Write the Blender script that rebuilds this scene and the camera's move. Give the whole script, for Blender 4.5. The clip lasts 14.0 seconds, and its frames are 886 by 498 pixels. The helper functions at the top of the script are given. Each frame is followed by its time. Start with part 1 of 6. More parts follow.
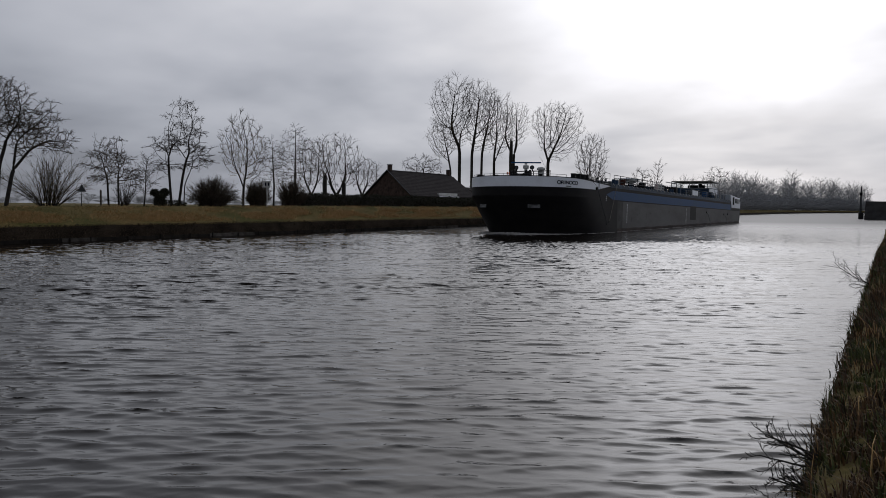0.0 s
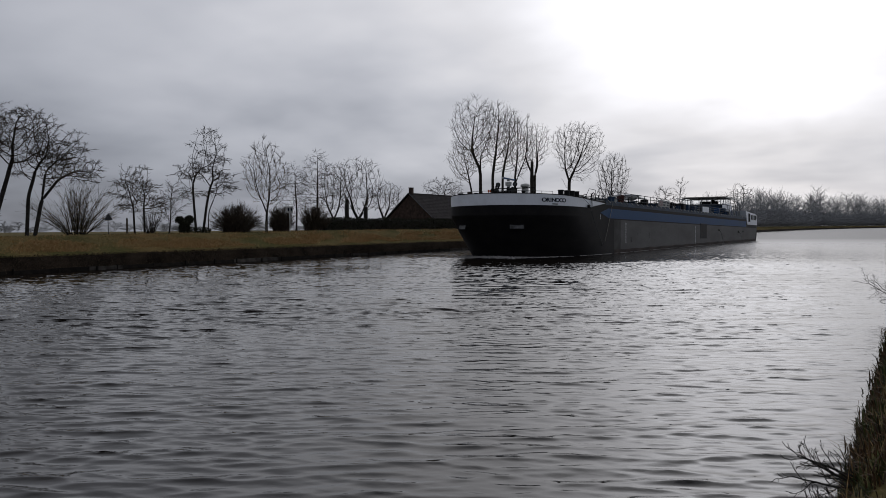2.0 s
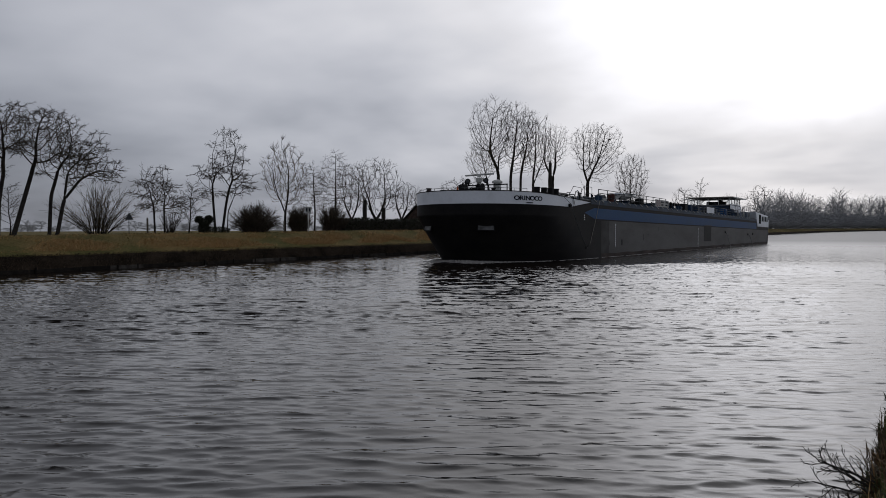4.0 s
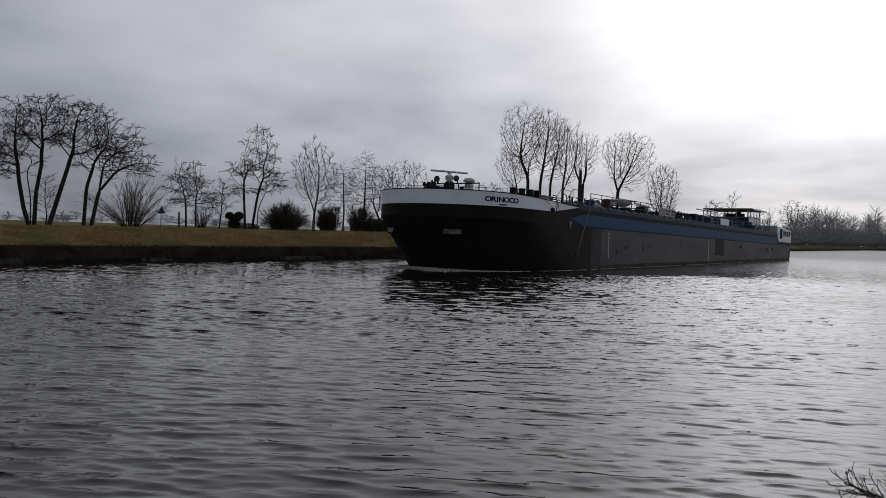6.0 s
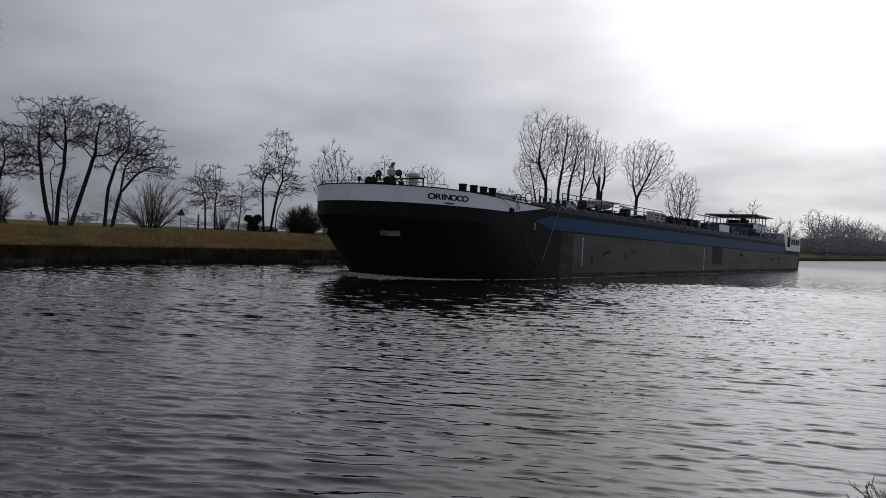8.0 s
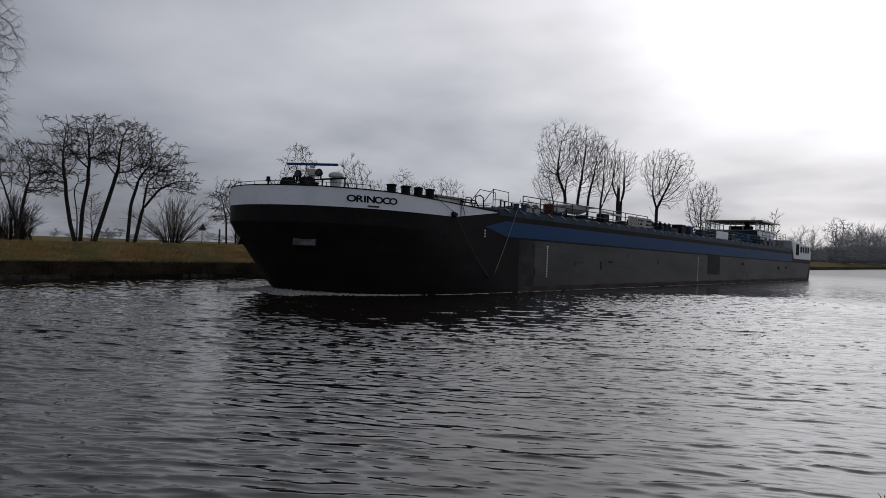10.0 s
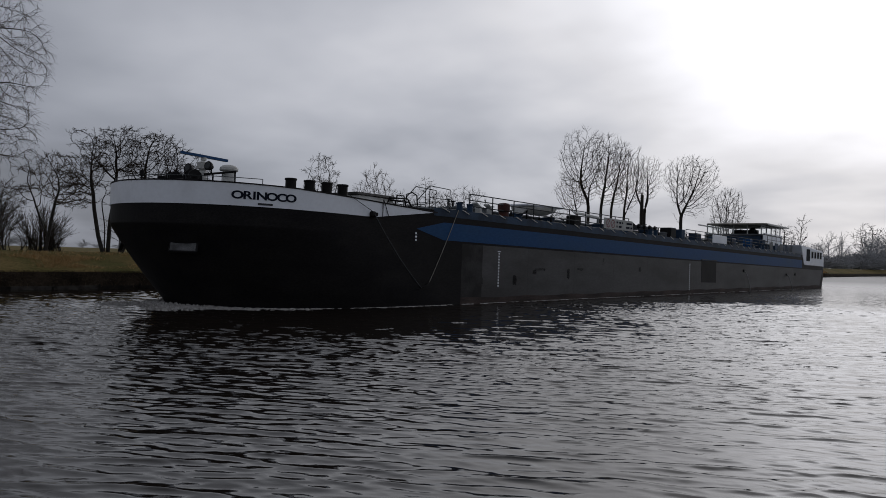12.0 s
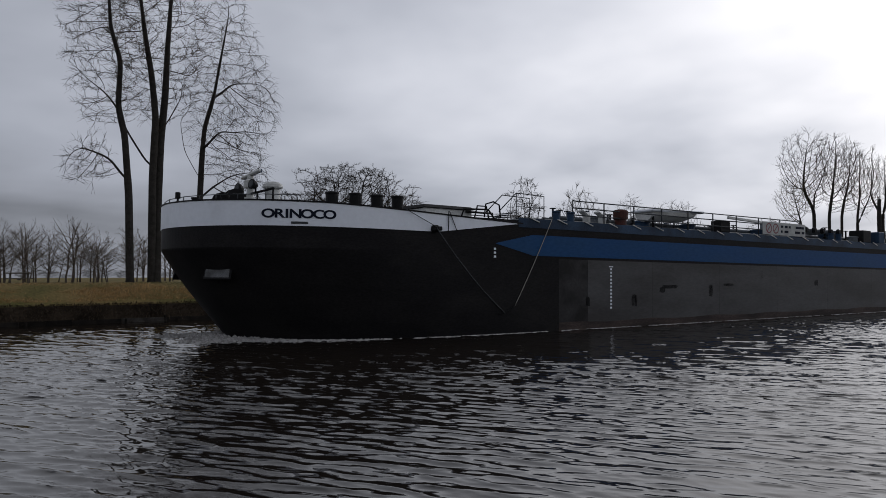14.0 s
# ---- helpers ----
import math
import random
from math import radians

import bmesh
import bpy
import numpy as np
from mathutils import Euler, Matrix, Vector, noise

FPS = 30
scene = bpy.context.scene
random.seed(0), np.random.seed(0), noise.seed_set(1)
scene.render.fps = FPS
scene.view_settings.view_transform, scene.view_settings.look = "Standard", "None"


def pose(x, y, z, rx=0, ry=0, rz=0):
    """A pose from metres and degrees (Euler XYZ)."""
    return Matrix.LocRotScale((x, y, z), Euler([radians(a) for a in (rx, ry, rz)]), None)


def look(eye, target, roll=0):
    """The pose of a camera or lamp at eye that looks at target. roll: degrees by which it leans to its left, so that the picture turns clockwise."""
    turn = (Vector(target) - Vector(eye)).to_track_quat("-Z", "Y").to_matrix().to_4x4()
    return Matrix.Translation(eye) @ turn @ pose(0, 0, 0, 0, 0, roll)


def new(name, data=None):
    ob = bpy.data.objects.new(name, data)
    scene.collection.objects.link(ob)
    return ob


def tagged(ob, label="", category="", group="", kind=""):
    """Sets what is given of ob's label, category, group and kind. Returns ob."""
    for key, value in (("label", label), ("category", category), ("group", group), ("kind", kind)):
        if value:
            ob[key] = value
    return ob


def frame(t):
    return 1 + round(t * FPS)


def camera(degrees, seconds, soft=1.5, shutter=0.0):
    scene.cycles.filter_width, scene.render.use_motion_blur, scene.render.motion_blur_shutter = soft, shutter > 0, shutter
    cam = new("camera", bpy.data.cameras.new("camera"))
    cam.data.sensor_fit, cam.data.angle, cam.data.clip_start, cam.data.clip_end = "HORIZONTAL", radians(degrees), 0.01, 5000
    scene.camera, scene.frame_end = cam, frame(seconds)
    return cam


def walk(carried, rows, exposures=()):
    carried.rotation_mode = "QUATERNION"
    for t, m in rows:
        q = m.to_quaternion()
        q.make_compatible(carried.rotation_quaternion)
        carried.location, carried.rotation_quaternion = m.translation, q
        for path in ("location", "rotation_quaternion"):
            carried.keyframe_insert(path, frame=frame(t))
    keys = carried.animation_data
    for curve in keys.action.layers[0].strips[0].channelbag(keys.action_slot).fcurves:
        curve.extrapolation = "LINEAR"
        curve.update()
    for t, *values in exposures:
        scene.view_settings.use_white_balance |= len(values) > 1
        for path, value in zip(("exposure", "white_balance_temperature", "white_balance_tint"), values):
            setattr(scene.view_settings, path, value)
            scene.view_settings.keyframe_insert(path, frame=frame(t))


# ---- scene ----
# ---------------------------------------------------------------- camera
cam = camera(60.19, 14.0, soft=0.7)
U = 0.727                          # metres to one unit of the plan below
EYE = (0.0, 0.0, 2.98 * U)
# seconds, yaw, pitch, roll
PATH = [
    (0.0, 30.37, -3.16, -0.56), (0.5, 30.90, -2.78, -0.40), (1.0, 31.22, -2.36, -0.20), (1.5, 31.58, -2.09, 0.14),
    (2.0, 32.00, -1.50, 0.45), (2.5, 32.42, -1.30, 0.54), (3.0, 32.77, -1.18, 0.76), (5.5, 34.78, -1.87, -1.28),
    (6.0, 35.38, -1.17, -1.80), (6.5, 35.88, -0.84, -2.36), (7.0, 36.22, -0.76, -2.70), (7.5, 36.43, -0.78, -2.77),
    (8.0, 36.67, -0.83, -2.50), (8.5, 37.01, -0.76, -2.06), (9.0, 37.37, -0.46, -1.90), (11.5, 39.29, 0.47, -1.83),
    (12.0, 39.83, 0.64, -1.61), (12.5, 40.88, 1.04, -1.48), (13.0, 42.30, 1.31, -0.97), (13.5, 45.71, 1.38, -0.53),
    (14.0, 55.13, 2.05, 0.21)]
walk(cam, [(t, pose(*EYE, 90 + p, r, y)) for t, y, p, r in PATH],
     [(0.0, 0.14), (3.0, 0.16), (7.5, 0.18), (9.0, 0.18), (12.0, 0.13), (13.0, 0.20), (13.5, 0.32), (14.0, 0.57)])

# ---------------------------------------------------------------- light
SUN_AZ, SUN_EL = 9.0, 17.5        # degrees left of the canal's axis, and above the horizon
sun_way = Vector((-math.sin(radians(SUN_AZ)) * math.cos(radians(SUN_EL)),
                  math.cos(radians(SUN_AZ)) * math.cos(radians(SUN_EL)), math.sin(radians(SUN_EL))))


def make_world():
    w = bpy.data.worlds.new("overcast_sky")
    scene.world = w
    w.use_nodes = True
    nt = w.node_tree
    N, L = nt.nodes, nt.links
    N.clear()

    def node(kind, **kw):
        n = N.new(kind)
        for k, val in kw.items():
            if k == "op":
                n.operation = val
            elif k == "clamp":
                n.use_clamp = val
        return n

    def math_(op, a, b=None, c=None, clamp=False):
        n = node("ShaderNodeMath", op=op, clamp=clamp)
        for i, v in enumerate((a, b, c)):
            if v is None:
                continue
            if isinstance(v, (int, float)):
                n.inputs[i].default_value = v
            else:
                L.new(v, n.inputs[i])
        return n.outputs[0]

    tc = node("ShaderNodeTexCoord")
    sep = node("ShaderNodeSeparateXYZ")
    L.new(tc.outputs["Generated"], sep.inputs[0])
    up = math_("MAXIMUM", sep.outputs[2], 0.0)
    den = math_("ADD", up, 0.22)
    comb = node("ShaderNodeCombineXYZ")
    L.new(math_("DIVIDE", sep.outputs[0], den), comb.inputs[0])
    L.new(math_("DIVIDE", sep.outputs[1], den), comb.inputs[1])
    comb.inputs[2].default_value = 3.7
    big = node("ShaderNodeTexNoise")
    big.inputs["Scale"].default_value, big.inputs["Detail"].default_value = 1.1, 3.5
    big.inputs["Roughness"].default_value = 0.5
    big.inputs["Distortion"].default_value = 0.3
    L.new(comb.outputs[0], big.inputs["Vector"])
    fine = node("ShaderNodeTexNoise")
    fine.inputs["Scale"].default_value, fine.inputs["Detail"].default_value = 2.6, 3.0
    L.new(comb.outputs[0], fine.inputs["Vector"])
    # angle to the veiled sun
    dot = node("ShaderNodeVectorMath", op="DOT_PRODUCT")
    L.new(tc.outputs["Generated"], dot.inputs[0])
    dot.inputs[1].default_value = sun_way
    d = math_("MAXIMUM", dot.outputs["Value"], 0.0)
    wide = math_("POWER", d, 3.6)
    mid = math_("POWER", d, 9.0)
    tight = math_("POWER", d, 42.0)
    core = math_("POWER", d, 120.0)
    cloud = math_("MULTIPLY_ADD", big.outputs[0], 1.0, math_("MULTIPLY", fine.outputs[0], 0.35))   # about 0.67
    lum = math_("MULTIPLY_ADD", math_("SUBTRACT", cloud, 0.67), 0.36, 0.232)
    thin = math_("MULTIPLY_ADD", math_("SUBTRACT", cloud, 0.67), 1.3, 0.95)
    thin = math_("MAXIMUM", thin, 0.12)
    glow = math_("MULTIPLY_ADD", wide, 0.22, math_("MULTIPLY_ADD", mid, 0.46, math_("MULTIPLY_ADD", core, 1.5, math_("MULTIPLY", tight, 0.25))))
    # a low bank of haze dims the glow towards the horizon
    glow = math_("MULTIPLY", glow, math_("MULTIPLY_ADD", up, 2.4, 0.56, clamp=True))
    lum = math_("MULTIPLY_ADD", glow, thin, lum)
    lum = math_("ADD", lum, math_("MULTIPLY", math_("MINIMUM", up, 0.30), 0.54))
    lum = math_("SUBTRACT", lum, math_("MULTIPLY", math_("MAXIMUM", math_("SUBTRACT", up, 0.33), 0.0), 0.42))
    # the cloud is thicker over the far fields, away from the sun
    west = math_("MULTIPLY", math_("SUBTRACT", math_("MULTIPLY", sep.outputs[0], -1.0), 0.86), 8.0, clamp=True)
    lum = math_("MULTIPLY", lum, math_("SUBTRACT", 1.0, math_("MULTIPLY", west, 0.20)))
    lum = math_("MAXIMUM", lum, 0.13)
    ramp = node("ShaderNodeValToRGB")
    ramp.color_ramp.elements[0].position, ramp.color_ramp.elements[0].color = 0.30, (0.93, 0.985, 1.14, 1)
    ramp.color_ramp.elements[1].position, ramp.color_ramp.elements[1].color = 0.75, (0.985, 0.985, 1.04, 1)
    L.new(lum, ramp.inputs[0])
    mul = node("ShaderNodeVectorMath", op="SCALE")
    L.new(ramp.outputs[0], mul.inputs[0])
    L.new(lum, mul.inputs["Scale"])
    sky = node("ShaderNodeTexSky")
    sky.sky_type, sky.sun_disc = "NISHITA", False
    sky.sun_elevation, sky.sun_rotation = radians(SUN_EL), radians(-SUN_AZ)
    bg1, bg2, add, out = node("ShaderNodeBackground"), node("ShaderNodeBackground"), node("ShaderNodeAddShader"), node("ShaderNodeOutputWorld")
    L.new(mul.outputs[0], bg1.inputs[0])
    bg1.inputs[1].default_value = 0.86
    L.new(sky.outputs[0], bg2.inputs[0])
    bg2.inputs[1].default_value = 0.0015
    L.new(bg1.outputs[0], add.inputs[0])
    L.new(bg2.outputs[0], add.inputs[1])
    L.new(add.outputs[0], out.inputs[0])


make_world()
sun = new("sun", bpy.data.lights.new("sun", "SUN"))
sun.data.energy, sun.data.angle, sun.data.color = 0.25, radians(165), (1.0, 0.99, 0.98)
sun.matrix_world = look((0, 0, 60), Vector((0, 0, 60)) - sun_way)


# ---------------------------------------------------------------- materials
def material(name, colour, rough=0.7, vary=0.25, scale=3.0, grain=40.0, bump=0.2, metal=0.0, second=None, mix=0.5, spec=0.5, rnd=0.0, stretch=(1, 1, 1)):
    """A procedural surface: base colour, a second colour in blotches, fine grain and relief."""
    m = bpy.data.materials.new(name)
    m.use_nodes = True
    nt = m.node_tree
    N, L = nt.nodes, nt.links
    p = N["Principled BSDF"]
    p.inputs["Roughness"].default_value, p.inputs["Metallic"].default_value = rough, metal
    p.inputs["Specular IOR Level"].default_value = spec
    tc = N.new("ShaderNodeTexCoord")
    mp = N.new("ShaderNodeMapping")
    mp.inputs["Scale"].default_value = stretch
    L.new(tc.outputs["Object"], mp.inputs[0])
    a = N.new("ShaderNodeTexNoise")
    a.inputs["Scale"].default_value, a.inputs["Detail"].default_value = scale / U, 6
    b = N.new("ShaderNodeTexNoise")
    b.inputs["Scale"].default_value, b.inputs["Detail"].default_value = grain / U, 4
    L.new(mp.outputs[0], a.inputs[0])
    L.new(mp.outputs[0], b.inputs[0])
    ramp = N.new("ShaderNodeValToRGB")
    other = second or tuple(c * (1 - vary) for c in colour)
    ramp.color_ramp.elements[0].position, ramp.color_ramp.elements[0].color = mix - 0.14, (*other, 1)
    ramp.color_ramp.elements[1].position, ramp.color_ramp.elements[1].color = mix + 0.14, (*colour, 1)
    L.new(a.outputs[0], ramp.inputs[0])
    mm = N.new("ShaderNodeMapRange")
    mm.inputs["To Min"].default_value, mm.inputs["To Max"].default_value = 1 - vary, 1 + vary
    mm.inputs["From Min"].default_value, mm.inputs["From Max"].default_value = 0.3, 0.7
    L.new(b.outputs[0], mm.inputs[0])
    sc = N.new("ShaderNodeVectorMath")
    sc.operation = "SCALE"
    L.new(ramp.outputs[0], sc.inputs[0])
    L.new(mm.outputs[0], sc.inputs["Scale"])
    last = sc.outputs[0]
    if rnd:
        oi = N.new("ShaderNodeObjectInfo")
        mr = N.new("ShaderNodeMapRange")
        mr.inputs["To Min"].default_value, mr.inputs["To Max"].default_value = 1 - rnd, 1 + rnd
        L.new(oi.outputs["Random"], mr.inputs[0])
        s2 = N.new("ShaderNodeVectorMath")
        s2.operation = "SCALE"
        L.new(last, s2.inputs[0])
        L.new(mr.outputs[0], s2.inputs["Scale"])
        last = s2.outputs[0]
    L.new(last, p.inputs["Base Color"])
    if bump:
        bp = N.new("ShaderNodeBump")
        bp.inputs["Strength"].default_value, bp.inputs["Distance"].default_value = bump, 0.02
        L.new(b.outputs[0], bp.inputs["Height"])
        L.new(bp.outputs[0], p.inputs["Normal"])
    return m


def island_material(name, dark, light, rough=0.8):
    """Blades and stems that differ from one to the next."""
    m = bpy.data.materials.new(name)
    m.use_nodes = True
    N, L = m.node_tree.nodes, m.node_tree.links
    g = N.new("ShaderNodeNewGeometry")
    r = N.new("ShaderNodeValToRGB")
    r.color_ramp.elements[0].color, r.color_ramp.elements[1].color = (*dark, 1), (*light, 1)
    L.new(g.outputs["Random Per Island"], r.inputs[0])
    L.new(r.outputs[0], N["Principled BSDF"].inputs["Base Color"])
    N["Principled BSDF"].inputs["Roughness"].default_value = rough
    return m


def water_material():
    m = bpy.data.materials.new("canal_water")
    m.use_nodes = True
    N, L = m.node_tree.nodes, m.node_tree.links
    p = N["Principled BSDF"]
    p.inputs["Base Color"].default_value = (0.013, 0.010, 0.008, 1)
    p.inputs["Roughness"].default_value = 0.075
    p.inputs["IOR"].default_value = 1.333
    tc = N.new("ShaderNodeTexCoord")
    mp = N.new("ShaderNodeMapping")
    mp.vector_type = "TEXTURE"
    mp.inputs["Rotation"].default_value = (0, 0, radians(36))
    mp.inputs["Scale"].default_value = (1.5, 0.85, 1)
    L.new(tc.outputs["Object"], mp.inputs[0])
    # ripples too small to model roughen the open water further along the canal
    away = N.new("ShaderNodeVectorMath")
    away.operation = "LENGTH"
    L.new(tc.outputs["Object"], away.inputs[0])
    rough = N.new("ShaderNodeMapRange")
    rough.inputs["From Min"].default_value, rough.inputs["From Max"].default_value = 45.0, 150.0
    rough.inputs["To Min"].default_value, rough.inputs["To Max"].default_value = 0.05, 0.42
    L.new(away.outputs["Value"], rough.inputs[0])
    L.new(rough.outputs[0], p.inputs["Roughness"])
    n1, n2 = N.new("ShaderNodeTexNoise"), N.new("ShaderNodeTexNoise")
    n1.inputs["Scale"].default_value, n1.inputs["Detail"].default_value = 3.6, 2
    n2.inputs["Scale"].default_value, n2.inputs["Detail"].default_value = 0.7, 2
    L.new(mp.outputs[0], n1.inputs[0])
    L.new(mp.outputs[0], n2.inputs[0])
    b1, b2 = N.new("ShaderNodeBump"), N.new("ShaderNodeBump")
    b1.inputs["Strength"].default_value, b1.inputs["Distance"].default_value = 0.4, 0.02
    b2.inputs["Strength"].default_value, b2.inputs["Distance"].default_value = 0.3, 0.05
    L.new(n1.outputs[0], b1.inputs["Height"])
    L.new(n2.outputs[0], b2.inputs["Height"])
    L.new(b2.outputs[0], b1.inputs["Normal"])
    L.new(b1.outputs[0], p.inputs["Normal"])
    return m


def glass_material(name, colour=(0.6, 0.68, 0.7)):
    m = bpy.data.materials.new(name)
    m.use_nodes = True
    p = m.node_tree.nodes["Principled BSDF"]
    p.inputs["Base Color"].default_value = (*colour, 1)
    p.inputs["Transmission Weight"].default_value = 1.0
    p.inputs["Roughness"].default_value = 0.02
    p.inputs["IOR"].default_value = 1.1
    return m


M_WATER = water_material()
M_LAND = material("dike_turf", (0.180, 0.130, 0.055), 0.95, 0.35, 0.25, 6.0, 0.6, second=(0.098, 0.090, 0.033), spec=0.05)
M_EARTH = material("dark_bank_earth", (0.048, 0.036, 0.026), 0.95, 0.4, 0.6, 8.0, 0.6, second=(0.016, 0.012, 0.009), spec=0.05)
M_DRY = island_material("dry_grass", (0.24, 0.145, 0.055), (0.58, 0.36, 0.15))
M_GREEN = island_material("winter_grass", (0.075, 0.072, 0.023), (0.20, 0.175, 0.058))
M_REED = island_material("dead_reed", (0.022, 0.015, 0.009), (0.085, 0.058, 0.032))
M_MOSS = island_material("mossy_grass", (0.018, 0.026, 0.004), (0.085, 0.095, 0.018))
M_DEAD = island_material("matted_dead_grass", (0.018, 0.010, 0.004), (0.13, 0.066, 0.022))
M_BOARD = material("wet_timber", (0.022, 0.018, 0.015), 0.85, 0.4, 1.5, 30, 0.5, spec=0.15, second=(0.008, 0.007, 0.006), rnd=0.4)
M_OLDBOARD = material("weathered_grey_timber", (0.085, 0.078, 0.070), 0.85, 0.4, 1.5, 30, 0.5, spec=0.15, second=(0.03, 0.026, 0.022), rnd=0.4)
M_BARK = material("bark", (0.043, 0.039, 0.035), 0.95, 0.4, 3, 25, 0.6, second=(0.027, 0.025, 0.022), spec=0.1)
M_TWIG = material("twigs", (0.055, 0.042, 0.032), 0.95, 0.3, 1, 10, 0.0, spec=0.1)
M_WTWIG = material("willow_twigs", (0.10, 0.075, 0.045), 0.9, 0.3, 1, 10, 0.0, spec=0.1)
M_BRUSH = material("brushwood", (0.085, 0.068, 0.052), 0.95, 0.35, 2, 15, 0.0, spec=0.1)
M_COPSE = material("pale_young_twigs", (0.13, 0.105, 0.085), 0.9, 0.3, 1, 10, 0.0, spec=0.1)
M_HEDGE = material("evergreen_leaves", (0.036, 0.038, 0.024), 0.8, 0.4, 2, 20, 0.3, spec=0.2)
M_HULL = material("black_hull_paint", (0.0125, 0.0120, 0.0128), 0.5, 0.25, 0.6, 12, 0.03, second=(0.0185, 0.0175, 0.0175), spec=0.05, stretch=(1, 0.5, 1.4))
M_HULLG = material("weathered_hull_plating", (0.065, 0.0645, 0.066), 0.5, 0.14, 0.45, 9, 0.04, second=(0.038, 0.036, 0.036), spec=0.18, mix=0.47, rnd=0.10, stretch=(1, 0.35, 1.2))
M_HULLM = material("scuffed_black_plating", (0.040, 0.039, 0.040), 0.5, 0.2, 0.9, 9, 0.04, second=(0.014, 0.013, 0.013), spec=0.12, mix=0.52, stretch=(1, 0.6, 0.8))
M_BOOT = material("rusty_boot_top", (0.062, 0.045, 0.040), 0.75, 0.4, 0.9, 15, 0.25, spec=0.2, second=(0.026, 0.020, 0.018), stretch=(1, 0.4, 2))
M_BLUE = material("blue_paint", (0.015, 0.062, 0.170), 0.45, 0.12, 0.5, 10, 0.03, second=(0.020, 0.064, 0.145), spec=0.07, mix=0.42, stretch=(1, 0.3, 1))
M_DKBLUE = material("dark_blue_paint", (0.026, 0.056, 0.105), 0.5, 0.2, 0.6, 12, 0.05, spec=0.15, second=(0.014, 0.027, 0.05))
M_GREY = material("grey_deck_paint", (0.11, 0.125, 0.14), 0.6, 0.3, 1.5, 20, 0.15, second=(0.07, 0.075, 0.08))
M_WHITE = material("white_paint", (0.76, 0.795, 0.855), 0.4, 0.03, 0.6, 5, 0.02, second=(0.66, 0.69, 0.74), mix=0.36)
M_CREAM = material("dull_white_paint", (0.55, 0.56, 0.55), 0.5, 0.12, 1.2, 18, 0.1, second=(0.42, 0.42, 0.40))
M_BOARDW = material("grubby_white_board", (0.40, 0.41, 0.40), 0.6, 0.12, 1.5, 20, 0.1, second=(0.30, 0.30, 0.29))
M_ROOFW = material("weathered_roof_paint", (0.30, 0.28, 0.24), 0.7, 0.2, 1.5, 15, 0.1, second=(0.20, 0.19, 0.17))
M_BLACK = material("black_steel", (0.009, 0.009, 0.010), 0.6, 0.3, 4, 30, 0.15, spec=0.15)
M_POCKET = material("worn_pocket_steel", (0.12, 0.125, 0.13), 0.6, 0.3, 1.6, 25, 0.2, second=(0.03, 0.03, 0.03), mix=0.52)
M_STEEL = material("galvanised_rail", (0.05, 0.055, 0.06), 0.6, 0.25, 4, 30, 0.1, metal=0.2, spec=0.3)
M_RED = material("red_oxide_paint", (0.085, 0.026, 0.02), 0.65, 0.35, 4, 30, 0.2, spec=0.2, second=(0.045, 0.022, 0.02))
M_ORANGE = material("orange_plastic", (0.65, 0.13, 0.03), 0.5, 0.1, 4, 30, 0.0)
M_ROPE = material("pale_rope", (0.36, 0.34, 0.30), 0.9, 0.25, 20, 90, 0.4)
M_INK = material("dark_lettering", (0.010, 0.013, 0.024), 0.7, 0.1, 4, 30, 0.0, spec=0.08)
M_SIGNRED = material("sign_red", (0.20, 0.05, 0.06), 0.5, 0.1, 4, 30, 0.0)
M_JET = material("falling_water", (0.17, 0.17, 0.165), 0.4, 0.2, 6, 30, 0.3)
M_FOAM = material("foam", (0.46, 0.45, 0.44), 0.8, 0.2, 6, 30, 0.5, second=(0.22, 0.21, 0.20))
M_GLASS = glass_material("wheelhouse_glass", (0.93, 0.945, 0.95))
M_DARKGLASS = material("dark_window_and_doorway", (0.012, 0.015, 0.018), 0.6, 0.1, 2, 10, 0.0, spec=0.03)
M_ROOF = material("dark_roof_tiles", (0.046, 0.040, 0.040), 0.9, 0.3, 1.5, 12, 0.4, second=(0.032, 0.028, 0.028), spec=0.15)
M_BRICK = material("brown_brick", (0.075, 0.052, 0.043), 0.9, 0.3, 2, 25, 0.4, second=(0.035, 0.025, 0.022), spec=0.15)
M_WOOD = material("weathered_post", (0.10, 0.085, 0.065), 0.9, 0.3, 3, 30, 0.4)
# paled towards grey, so distance haze sits in the twigs' base colour
M_FARHAZE = material("hazed_far_twigs", (0.34, 0.345, 0.355), 0.95, 0.25, 0.1, 1.0, 0.0, spec=0.1)


# ---------------------------------------------------------------- mesh helpers
def mesh_object(name, verts, faces, mat, parent=None, label="", smooth=False, mats=None, idx=None):
    me = bpy.data.meshes.new(name)
    me.from_pydata(verts, [], faces)
    for m in (mats or [mat]):
        me.materials.append(m)
    if idx is not None:
        me.polygons.foreach_set("material_index", idx)
    if smooth:
        me.polygons.foreach_set("use_smooth", [True] * len(me.polygons))
    me.update()
    ob = new(name, me)
    if parent is not None:
        ob.parent = parent
    if label:
        tagged(ob, label)
    return ob


def part(name, bm, mat, parent, label="", smooth=False):
    me = bpy.data.meshes.new(name)
    bm.normal_update()
    bm.to_mesh(me)
    bm.free()
    me.materials.append(mat)
    if smooth:
        me.polygons.foreach_set("use_smooth", [True] * len(me.polygons))
    ob = new(name, me)
    ob.parent = parent
    if label:
        tagged(ob, label)
    return ob


def empty(name, m, label, category, group="", kind=""):
    e = new(name)
    e.empty_display_size = 0.3
    e.matrix_world = m
    return tagged(e, label, category, group, kind)


